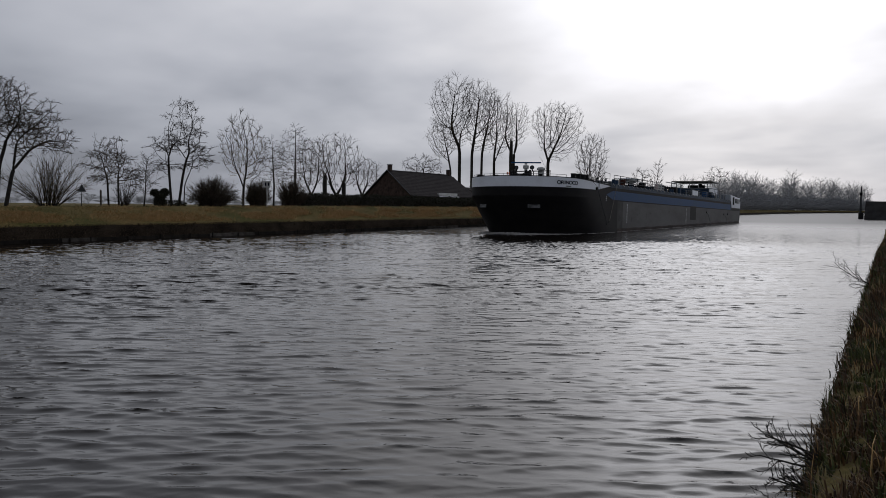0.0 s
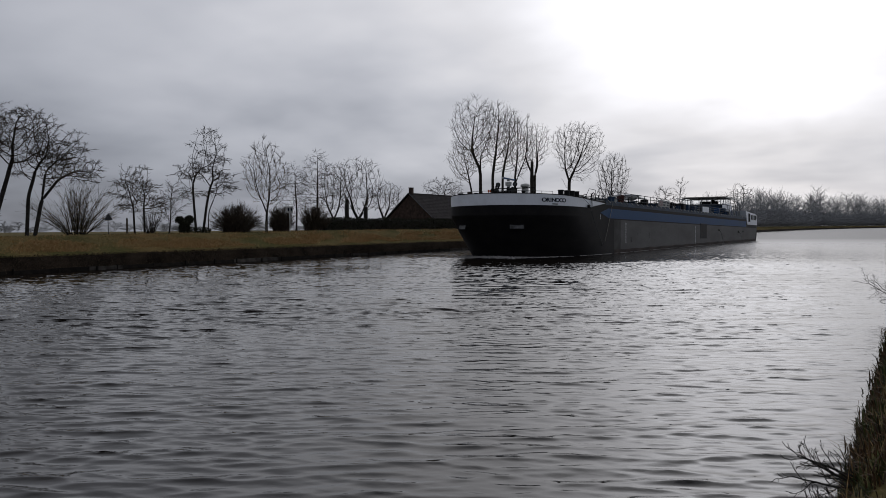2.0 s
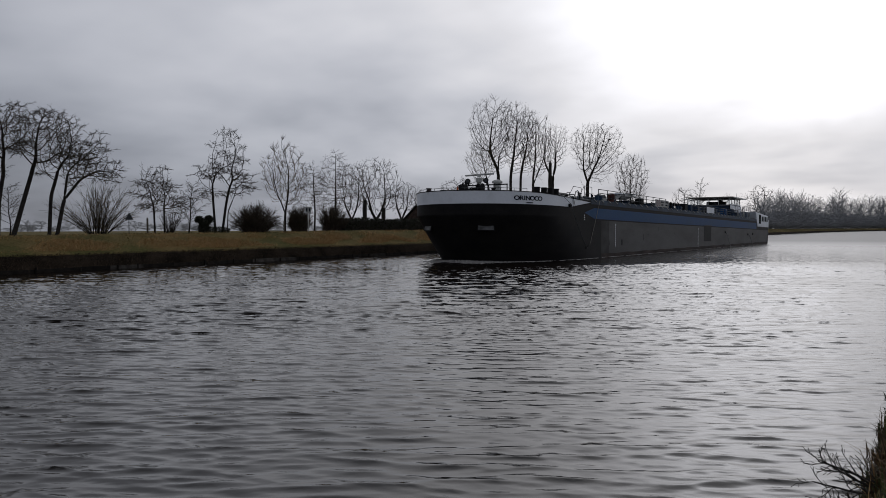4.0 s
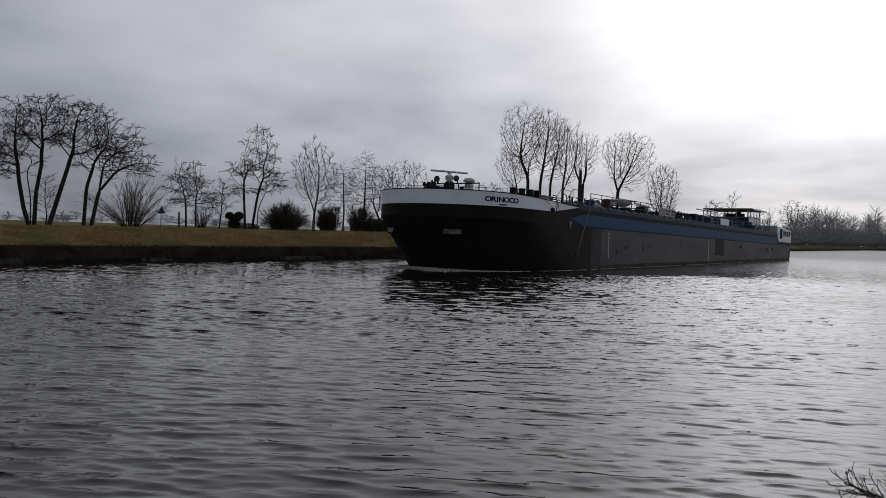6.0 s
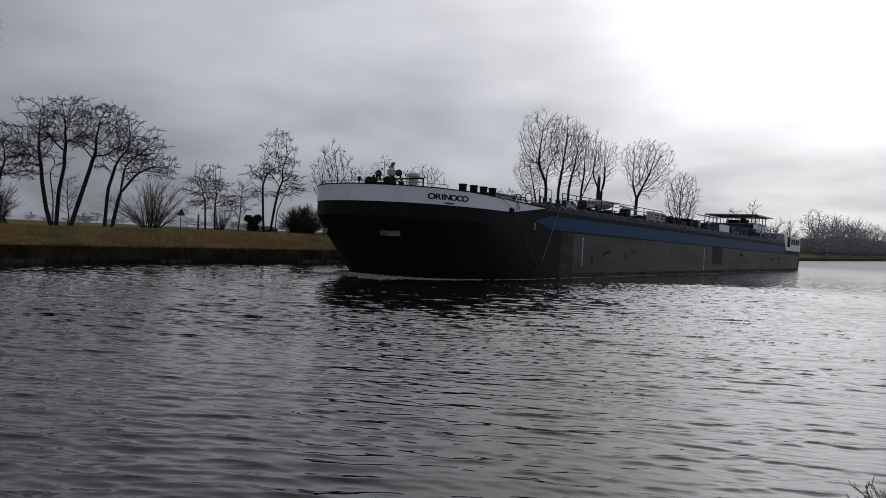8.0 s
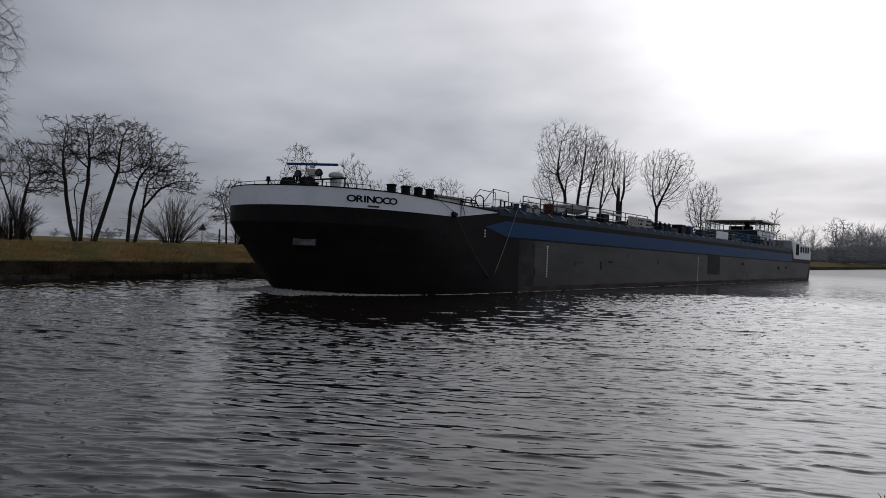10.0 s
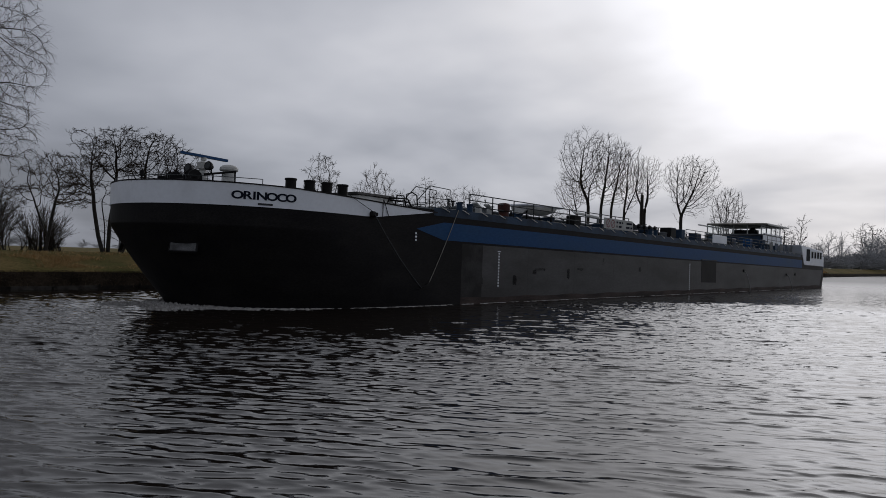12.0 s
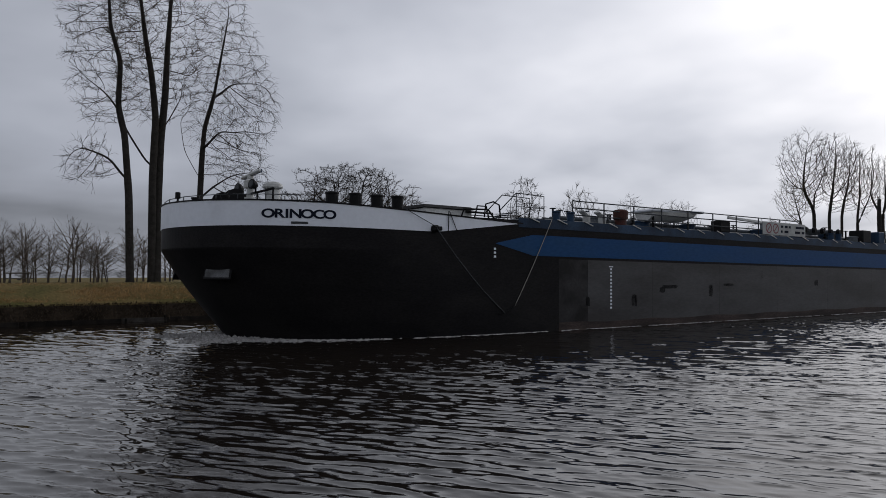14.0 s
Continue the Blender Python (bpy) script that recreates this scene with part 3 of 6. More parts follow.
    add_box(bm, 0.25, 0.02, 0.08, 0.3, 0.2, 0.16, 0.04)
    part("fairlead", bm, M_BLACK, ship, "black steel roller fairlead").matrix_local = hull_frame(11.2, 4.50)

    def on_side(yy, zz, out=0.05):
        return (CX + (half_width(yy, zz) or 0) + out, yy, zz)

    def sag(a, b, n=8, drop=0.1):
        return [tuple(a[i] + (b[i] - a[i]) * k / n - (drop * 4 * (k / n) * (1 - k / n) if i == 2 else 0) for i in range(3)) for k in range(n + 1)]

    tubes("mooring_rope", [(sag(on_side(18.8, 5.32, 0.08), on_side(16.25, 0.72, 0.06), 10, 0.1), 0.022)], M_ROPE, ship, "pale rope hanging down the side", 5)
    tubes("chain", [(sag(on_side(16.25, 0.72, 0.06), on_side(15.2, 0.3, 0.05), 5, 0.05), 0.03)], M_BLACK, ship)
    tubes("wire", [(sag(on_side(9.3, 5.45, 0.1), on_side(11.2, 4.55, 0.3), 4, 0.0), 0.02), (sag(on_side(11.2, 4.5, 0.25), on_side(15.6, 0.35, 0.06), 8, 0.25), 0.03)], M_STEEL, ship, "grey mooring wire over the fairlead", 5)
    tubes("strut", [([on_side(12.0, 5.4, 0.08), on_side(12.0, 4.4, 0.08)], 0.025), ([on_side(12.05, 5.4, 0.08), on_side(12.5, 4.45, 0.08)], 0.02)], M_BLACK, ship)
    build_foredeck(ship)
    build_cargo_deck(ship)
    build_aft(ship)
    return ship


def rail(ship, pts, height=1.05, bars=3, r=0.022, label="", post_every=1):
    """A guard rail over a row of foot points: posts and bars."""
    v, f = [], []
    r_ = empty_part("guard_rail", ship, label)
    for i, p in enumerate(pts):
        if i % post_every == 0:
            tubes("post", [([p, (p[0], p[1], p[2] + height)], r * 1.15)], M_STEEL, r_, sides=5)
    for k in range(bars):
        z = height * (k + 1) / bars
        tubes("bar", [([(p[0], p[1], p[2] + z) for p in pts], r)], M_STEEL, r_, sides=5)
    return r_


def empty_part(name, parent, label=""):
    e = new(name)
    e.empty_display_size = 0.1
    e.parent = parent
    if label:
        tagged(e, label)
    return e


def build_foredeck(ship):
    z = DECK
    # low rail round the stem
    foot = []
    for yy in (4.4, 3.2, 2.2, 1.5, 1.0, 0.6):
        foot.append((CX - (half_width(yy, 5.3) - 0.15), yy + 0.1, 5.45))
    foot.append((CX, 0.5, 5.45))
    foot += [(2 * CX - a, b, c) for a, b, c in reversed(foot[:-1])]
    rail(ship, foot, 0.32, 1, 0.02, "low rail round the bow")
    # mushroom ventilator
    vent = part("ventilator", lathe(1.55, 4.6, z - 0.1, [(0.36, 0), (0.36, 1.0), (0.31, 1.05), (0.31, 1.1)], 20), M_CREAM, ship, "white mushroom ventilator", smooth=False)
    part("cap", lathe(1.55, 4.6, z + 1.0, [(0.46, 0), (0.49, 0.06), (0.47, 0.18), (0.34, 0.28), (0.15, 0.33)], 20), M_CREAM, vent)
    # radar mast with its turning scanner
    mast = part("radar_mast", lathe(-0.1, 4.1, z - 0.1, [(0.3, 0), (0.3, 0.75), (0.18, 0.8), (0.18, 1.2), (0.32, 1.24), (0.34, 1.58), (0.2, 1.64)], 16), M_CREAM, ship, "pale radar mast")
    bm = box(0, 0, 0.10, 3.4, 0.20, 0.15, 0.05)
    add_lathe(bm, 0, 0, -0.12, [(0.16, 0), (0.16, 0.16)], 12)
    sc = part("radar_scanner", bm, M_CREAM, ship, "long white radar scanner bar")
    part("back_panel", box(0, 0.105, 0.10, 3.38, 0.02, 0.14, 0.0), M_BLUE, sc, "blue back of the radar bar")
    # searchlights and yard
    tubes("yard", [([(-1.9, 4.1, z + 0.85), (2.9, 4.1, z + 0.85)], 0.06), ([(-1.6, 4.1, z), (-1.6, 4.1, z + 0.85)], 0.05), ([(0.85, 4.1, z), (0.85, 4.1, z + 0.85)], 0.05), ([(2.85, 4.1, z), (2.85, 4.1, z + 0.85)], 0.05)], M_BLACK, ship, "dark light gantry")
    for x in (-1.2, 0.75):
        l = part("searchlight", lathe(0, 0, 0, [(0.1, -0.2), (0.2, -0.05), (0.25, 0.1), (0.25, 0.16), (0.2, 0.17)], 16), M_BLACK, ship, "round searchlight")
        l.matrix_local = Matrix.Translation((x, 3.95, z + 1.22)) @ pose(0, 0, 0, 80, 0, 15)
        part("lens", lathe(0, 0, 0.16, [(0.18, 0), (0.16, 0.03)], 16), M_STEEL, l)
        tubes("bracket", [([(x, 4.05, z + 0.85), (x, 4.05, z + 1.15)], 0.05)], M_BLACK, ship)
    for x in (-1.85, -1.55, -1.25):
        part("signal_horn", lathe(x, 4.1, z + 0.9, [(0.07, 0), (0.09, 0.15), (0.06, 0.28)], 10), M_BLACK, ship)
    for x, o in ((-2.2, 0), (-1.95, 1)):
        part("float", box(x, 3.7, z + 0.62, 0.16, 0.2, 0.3, 0.05), M_ORANGE, ship, "small orange float")
    # windlass
    w = part("windlass", box(-0.2, 3.0, z + 0.25, 2.2, 0.7, 0.5, 0.08), M_BLACK, ship, "black anchor windlass")
    for x in (-1.1, 0.7):
        d = part("drum", lathe(0, 0, -0.25, [(0.42, 0), (0.42, 0.06), (0.25, 0.08), (0.25, 0.42), (0.42, 0.44), (0.42, 0.5)], 14), M_BLACK, w)
        d.matrix_local = Matrix.Translation((x, 3.0, z + 0.52)) @ pose(0, 0, 0, 0, 90, 0)
    for x, yy in ((-2.7, 1.9), (2.7, 1.9), (1.0, 1.1)):
        part("bollard", lathe(x, yy, z - 0.15, [(0.17, 0), (0.17, 0.42), (0.21, 0.44), (0.21, 0.52)], 14), M_BLACK, ship, "black mooring bollard")
    part("lamp_post", lathe(0.05, 0.55, 5.4, [(0.05, 0), (0.05, 0.3), (0.12, 0.32), (0.12, 0.6), (0.04, 0.62)], 10), M_BLACK, ship, "small black bow lamp")
    # black drums of the coupling winches behind the name
    for i in range(4):
        for s in (1, -1):
            yy = 6.15 + 1.10 * i
            x = CX + s * (half_width(yy, 5.3) - 0.55)
            part("bollard", lathe(x, yy, z - 0.15, [(0.28, 0), (0.28, 0.70), (0.32, 0.71), (0.32, 0.79), (0.25, 0.81)], 16), M_BLACK, ship, "stout black mooring bollard")
    # fore hatch with lid
    h = part("fore_hatch", box(1.9, 13.4, z - 0.03, 3.8, 3.0, 0.85, 0.05), M_CREAM, ship, "white fore hatch")
    bm = bmesh.new()
    for pts in ([(-0.1, 11.8, z + 0.41), (3.9, 11.8, z + 0.41), (3.9, 15.0, z + 0.41), (-0.1, 15.0, z + 0.41)],):
        a = [bm.verts.new(p) for p in pts]
        b = [bm.verts.new((p[0] * 0.9 + 0.2, p[1] * 0.94 + 0.8, p[2] + 0.16)) for p in pts]
        bm.faces.new(a[::-1])
        bm.faces.new(b)
        for i in range(4):
            bm.faces.new((a[i], a[(i + 1) % 4], b[(i + 1) % 4], b[i]))
    part("lid", bm, M_BLACK, h, "dark hatch lid")
    # low tangle of pipes and a bent handrail before the stair
    tubes("pipe", [([(4.3, 13.8, z - 0.1), (4.3, 14.0, z + 0.4), (4.3, 15.6, z + 0.45), (4.3, 16.0, z)], 0.05), ([(3.9, 14.4, z + 0.3), (3.9, 16.2, z + 0.3)], 0.06),
                   ([(4.6, 15.1, z), (4.6, 15.2, z + 0.7), (4.6, 15.7, z + 0.85), (4.6, 16.1, z + 0.7), (4.6, 16.2, z)], 0.045), ([(3.6, 15.2, z), (3.6, 15.4, z + 0.7), (3.6, 16.0, z + 0.7), (3.6, 16.2, z)], 0.045)], M_BLACK, ship, "bent black pipes and handrails")
    # stair with rails up to the catwalk
    tubes("stair_rail", [([(4.7, 16.0, z + 0.35), (4.7, 17.2, z + 1.42), (4.7, 19.2, z + 1.36), (4.7, 19.2, z)], 0.03), ([(4.7, 17.2, z + 1.42), (4.7, 17.2, z)], 0.03),
                         ([(4.7, 17.2, z + 0.7), (4.7, 19.2, z + 0.68)], 0.022), ([(3.5, 16.0, z + 0.35), (3.5, 17.2, z + 1.42), (3.5, 19.2, z + 1.36), (3.5, 19.2, z)], 0.03)], M_STEEL, ship, "grey tubular stair rail")
    for i in range(4):
        part("tread", box(4.1, 16.2 + 0.28 * i, z - 0.05 + 0.13 * i, 1.1, 0.26, 0.03, 0.005), M_GREY, ship)


def build_cargo_deck(ship):
    z = DECK
    r = random.Random(3)
    # raised trunk over the tanks
    bm = box(CX, 56, z + 0.02, 9.4, 74, 0.5, 0.06)
    part("tank_trunk", bm, M_GREY, ship, "raised grey tank trunk")
    # gunwale brackets, slanting pale bars along the side
    me = bpy.data.meshes.new("gunwale_bracket")
    b = box(0, 0, 0, 0.75, 0.055, 0.05, 0.01)
    b.to_mesh(me)
    b.free()
    me.materials.append(M_CREAM)
    for i in range(38):
        for s in (1, -1):
            ob = new("gunwale_bracket", me)
            ob.parent = ship
            ob.matrix_local = hull_frame(17.6 + 2.0 * i, DECK - 0.09, s) @ pose(0, 0, 0.06, 0, 0, -s * 17)
    for yy in (19.9, 21.0, 48.5, 49.6, 80, 81):
        for s in (1, -1):
            part("bollard", lathe(side(s, 4.95), yy, z - 0.1, [(0.21, 0), (0.21, 0.58), (0.25, 0.6), (0.25, 0.68)], 14), M_DKBLUE, ship, "blue mooring bollard")
    # long guard rail on the port and starboard catwalk
    for s in (1, -1):
        rail(ship, [(side(s, 4.45), 21.6 + 2.6 * i, z + 0.1) for i in range(10)], 1.22, 3, 0.038, "grey three-bar guard rail")
        rail(ship, [(side(s, 4.45), 58.0 + 2.6 * i, z + 0.1) for i in range(12)], 1.05, 3, 0.036, "grey three-bar guard rail")
    # ventilator drum, small cowls
    part("drum_vent", lathe(4.2, 25.9, z + 0.1, [(0.36, 0), (0.36, 0.35), (0.44, 0.4), (0.46, 0.85), (0.38, 0.95), (0.15, 1.0)], 18), M_RED, ship, "rusty red ventilator drum")
    for yy in (23.2, 24.5):
        bm = box(4.0, yy, z + 0.35, 0.4, 0.35, 0.6, 0.05)
        add_box(bm, 4.0, yy - 0.25, z + 0.72, 0.45, 0.55, 0.12, 0.04, Matrix.Rotation(radians(-28), 4, "X"))
        part("cowl", bm, M_CREAM, ship, "pale ventilation cowl")
    # dinghy upside on its cradle
    boat = empty_part("dinghy", ship, "white dinghy on its cradle")
    v, f = [], []
    n, k = 16, 10
    for i in range(n + 1):
        t = i / n
        yy = 28.8 + 5.0 * t
        w = 0.85 * min(1.0, (1.02 - t) * 3.2) ** 0.6 * (0.85 + 0.15 * min(t * 4, 1))
        d = 0.62 * min(1.0, 0.35 + (1 - t) * 2.0)
        for j in range(k + 1):
            a = math.pi * j / k
            v.append((3.5 + w * math.cos(a), yy, z + 1.18 - d * math.sin(a) ** 0.8 + 0.12 * t))
    for i in range(n):
        for j in range(k):
            q = i * (k + 1) + j
            f.append((q, q + 1, q + k + 2, q + k + 1))
    f.append(tuple(range(k + 1)))
    mesh_object("boat_hull", v, f, M_CREAM, boat, smooth=True)
    part("cover", box(3.5, 31.2, z + 1.28, 1.8, 5.2, 0.16, 0.06, Matrix.Rotation(radians(1.5), 4, "X")), M_WHITE, boat, "pale boat cover")
    for px, py, ph, pr in ((3.0, 29.3, 0.7, 0.06), (4.1, 29.0, 1.1, 0.07), (3.0, 32.4, 0.7, 0.05), (4.1, 32.4, 0.7, 0.05)):
        tubes("cradle_leg", [([(px, py, z), (px, py, z + ph)], pr)], M_BLACK, boat)
    # warning board with two prohibition rings and rows of unreadable writing
    bd = part("warning_board", box(4.72, 42.6, z + 0.62, 0.05, 5.4, 0.92, 0.01), M_BOARDW, ship, "white warning board with red rings and writing")
    for i in range(2):
        ring, seg = bmesh.new(), 20
        yy = 40.6 + 0.85 * i
        for a in range(seg):
            p = []
            for rad, aa in ((0.28, a), (0.37, a), (0.37, a + 1), (0.28, a + 1)):
                p.append(ring.verts.new((4.755, yy + rad * math.cos(2 * math.pi * aa / seg), z + 0.62 + rad * math.sin(2 * math.pi * aa / seg))))
            ring.faces.new(p)
        add_box(ring, 4.755, yy, z + 0.62, 0.006, 0.7, 0.07, 0, Matrix.Rotation(radians(45), 4, "X"))
        part("prohibition_ring", ring, M_SIGNRED, bd)
    for row, spans in enumerate((((42.1, 0.3), (42.6, 0.35), (43.1, 0.25), (44.0, 1.1)), ((42.1, 0.2), (42.55, 0.5), (43.9, 0.7), (44.8, 0.35)))):
        for yy, ln in spans:
            part("writing_bar", box(4.752, yy + ln / 2, z + 0.80 - 0.36 * row, 0.006, ln, 0.17, 0), M_INK, bd)
    tubes("board_leg", [([(4.65, 40.3, z), (4.65, 40.3, z + 1.0)], 0.04), ([(4.65, 44.9, z), (4.65, 44.9, z + 1.0)], 0.04)], M_BLACK, bd)
    # pipe runs, valves and the cross manifold
    for x in (-1.9, -1.2, 0.9, 1.6, 2.3):
        tubes("deck_pipe", [([(x, 22.5, z + 0.55), (x, 47.0, z + 0.55), (x, 86.0, z + 0.55)], 0.10)], M_GREY, ship, "grey cargo pipe along the deck", 8)
    for i in range(5):
        yy = 45.6 + 1.15 * i
        tubes("manifold_pipe", [([(-4.6, yy, z + 0.75), (4.6, yy, z + 0.75)], 0.13)], M_GREY, ship, "cross manifold pipe", 8)
        for s in (1, -1):
            fl = part("flange", lathe(0, 0, 0, [(0.24, 0), (0.24, 0.07), (0.16, 0.08), (0.16, 0.2)], 14), M_BLACK, ship)
            fl.matrix_local = Matrix.Translation((side(s, 4.55), yy, z + 0.75)) @ pose(0, 0, 0, 0, s * 90, 0)
    for i in range(46):
        yy = r.uniform(22, 86)
        x = r.choice((-1.9, -1.2, 0.9, 1.6, 2.3, 3.2, 3.6))
        hgt = r.uniform(0.35, 0.85)
        bm = lathe(x, yy, z + 0.3, [(0.16, 0), (0.16, 0.12), (0.07, 0.14), (0.07, hgt)], 10)
        add_lathe(bm, x, yy, z + 0.3 + hgt, [(0.2, 0), (0.22, 0.02), (0.2, 0.04)], 12)
        part("valve", bm, r.choice((M_BLACK, M_BLACK, M_STEEL, M_DKBLUE)), ship)
    for i in range(14):
        yy = 25.0 + 4.3 * i + r.uniform(-0.5, 0.5)
        part("tank_hatch", lathe(r.choice((2.9, 3.3)), yy, z + 0.2, [(0.5, 0), (0.5, 0.32), (0.56, 0.34), (0.56, 0.42), (0.3, 0.5)], 16), r.choice((M_GREY, M_DKBLUE, M_BLACK)), ship, "round tank hatch")
    for i, (x, yy, sx, sy, sz, mt) in enumerate(((3.9, 36.2, 0.8, 1.1, 0.8, M_BLACK), (3.6, 55.5, 1.2, 1.3, 1.0, M_BLACK), (3.9, 57.6, 0.9, 0.9, 0.95, M_DKBLUE), (2.6, 52.4, 1.2, 0.9, 0.7, M_BLACK),
                                                 (3.8, 62.0, 0.9, 1.4, 0.8, M_DKBLUE), (3.2, 74.0, 1.2, 1.5, 0.9, M_DKBLUE), (3.8, 79.0, 0.9, 1.2, 1.0, M_BLUE), (3.9, 83.5, 0.8, 1.4, 1.2, M_DKBLUE), (3.0, 71.2, 0.8, 1.0, 1.1, M_GREY))):
        part("deck_box", box(x, yy, z + 0.15 + sz / 2, sx, sy, sz, 0.05), mt, ship, "steel deck locker")
    part("hose_crane", box(0, 0, 0, 0.2, 4.6, 0.2, 0.03), M_CREAM, ship, "pale hose boom").matrix_local = Matrix.Translation((1.2, 43.2, z + 1.55)) @ pose(0, 0, 0, -2)
    tubes("crane_post", [([(1.2, 45.2, z), (1.2, 45.2, z + 1.5)], 0.12)], M_GREY, ship)
    part("notice_board", box(4.7, 66.9, z + 0.55, 0.05, 4.3, 0.9, 0.01), M_WHITE, ship, "blank white notice board")
    tubes("board_leg", [([(4.66, 65.0, z), (4.66, 65.0, z + 0.9)], 0.04), ([(4.66, 68.8, z), (4.66, 68.8, z + 0.9)], 0.04)], M_BLACK, ship)


def build_aft(ship):
    z = DECK
    # wheelhouse: lower cabin, windows, flat roof
    wh = empty_part("wheelhouse", ship, "blue and white wheelhouse with wide flat roof")
    part("lower_cabin", box(CX, 92.0, z + 1.0, 7.4, 8.4, 2.2, 0.05), M_DKBLUE, wh, "dull blue lower cabin")
    part("sill_band", box(CX, 92.0, z + 2.25, 7.7, 8.6, 0.22, 0.03), M_GREY, wh)
    me_post = []
    for x in (CX - 3.7, CX + 3.7):
        for yy in (87.9, 90.0, 92.1, 94.2, 96.1):
            part("window_post", box(x, yy, z + 2.95, 0.14, 0.14, 1.25, 0.02), M_CREAM, wh)
    for yy in (87.9, 96.1):
        for x in (CX - 1.85, CX, CX + 1.85):
            part("window_post", box(x, yy, z + 2.95, 0.12, 0.12, 1.25, 0.02), M_CREAM, wh)
    for x in (CX - 3.7, CX + 3.7):
        for i in range(4):
            g = part("window_pane", box(x, 88.95 + 2.08 * i, z + 2.95, 0.02, 1.9, 1.2, 0), M_GLASS, wh, "clear wheelhouse pane")
            g.visible_shadow = False
    for yy in (87.9, 96.1):
        for i in range(4):
            g = part("window_pane", box(CX - 2.78 + 1.85 * i, yy, z + 2.95, 1.7, 0.02, 1.2, 0), M_GLASS, wh)
            g.visible_shadow = False
    part("roof", box(CX + 0.5, 91.9, z + 3.68, 8.2, 9.4, 0.22, 0.08), M_ROOFW, wh, "pale flat overhanging wheelhouse roof")
    for s in (1, -1):
        part("side_panel", box(side(s, 2.80), 92.05, z + 1.60, 0.08, 8.3, 1.26, 0.02), M_WHITE, wh, "dull white panel below the side windows")
        part("window_rail", box(side(s, 2.78), 92.05, z + 2.43, 0.10, 8.3, 0.14, 0.02), M_WHITE, wh, "white sill of the side windows")
        part("window_rail", box(side(s, 2.66), 92.05, z + 3.48, 0.10, 8.3, 0.12, 0.02), M_WHITE, wh, "white head of the side windows")
        part("fascia", box(side(s, 3.62), 91.9, z + 3.60, 0.06, 9.3, 0.20, 0.02), M_CREAM, wh, "pale edge of the roof")
    part("console", box(0, 89.2, z + 2.6, 3.4, 0.8, 0.7, 0.06), M_BLACK, wh)
    part("helm_seat", box(0.3, 91.2, z + 2.8, 0.7, 0.7, 1.1, 0.1), M_BLACK, wh)
    for s in (1, -1):
        rail(ship, [(side(s, 4.6), 84.0 + 1.8 * i, z + 0.9) for i in range(7)], 1.0, 2, 0.025, "rail beside the wheelhouse")
        for i in range(5):
            part("rail_screen", box(side(s, 4.7), 85.2 + 2.2 * i, z + 0.6, 0.05, 1.2, 0.9, 0.01), M_DKBLUE if i % 2 else M_GREY, ship)
    # stern house, white, with a row of windows; the opening's shade is a flat dark plate
    sh = empty_part("stern_house", ship, "white stern deckhouse with a row of windows")
    x = 5.76
    v = [(x, 95.0, 6.55), (x, 96.8, 3.80), (x, 106.4, 3.80), (x, 106.4, 6.05), (x, 98.0, 6.40)]
    bm = bmesh.new()
    pv = [bm.verts.new(p) for p in v]
    sv = [bm.verts.new((2 * CX - p[0], p[1], p[2])) for p in v]
    bm.faces.new(pv)
    bm.faces.new(sv[::-1])
    for i in range(5):
        j = (i + 1) % 5
        bm.faces.new((pv[j], pv[i], sv[i], sv[j]))
    bmesh.ops.bevel(bm, geom=bm.edges[:], offset=0.06, segments=1, affect="EDGES")
    part("house_wall", bm, M_WHITE, sh, "white painted deckhouse wall")
    stern_ys = [106.2 + 0.2 * i for i in range(20)]
    stern_ys = [y for y in stern_ys if y < LEN - 0.05] + [LEN - 0.03]
    strip("stern_bulwark", stern_ys, lambda y: 3.80, lambda y: 5.25, 0.03, M_WHITE, ship, "white bulwark round the stern", both=False)
    for s in (1, -1):
        part("doorway", box(side(s, 5.77), 98.6, 5.25, 0.06, 1.7, 1.7, 0.02), M_DARKGLASS, sh, "flat dark plate for the shade in an open doorway")
        for i in range(4):
            w = part("window", box(side(s, 5.78), 100.7 + 1.5 * i, 5.35, 0.05, 1.0, 1.05, 0.04), M_CREAM, sh, "framed deckhouse window")
            part("pane", box(side(s, 5.81), 100.7 + 1.5 * i, 5.35, 0.02, 0.82, 0.88, 0), M_DARKGLASS, w)
    rail(ship, [(4.4, 90.5 + 1.6 * i, 6.6) for i in range(5)], 0.9, 2, 0.025)
    rail(ship, [(5.0 - 0.35 * max(i - 4, 0), 103 + 1.0 * i, 4.8 if i > 4 else 6.2) for i in range(7)], 0.8, 2, 0.02)


ship = build_ship()


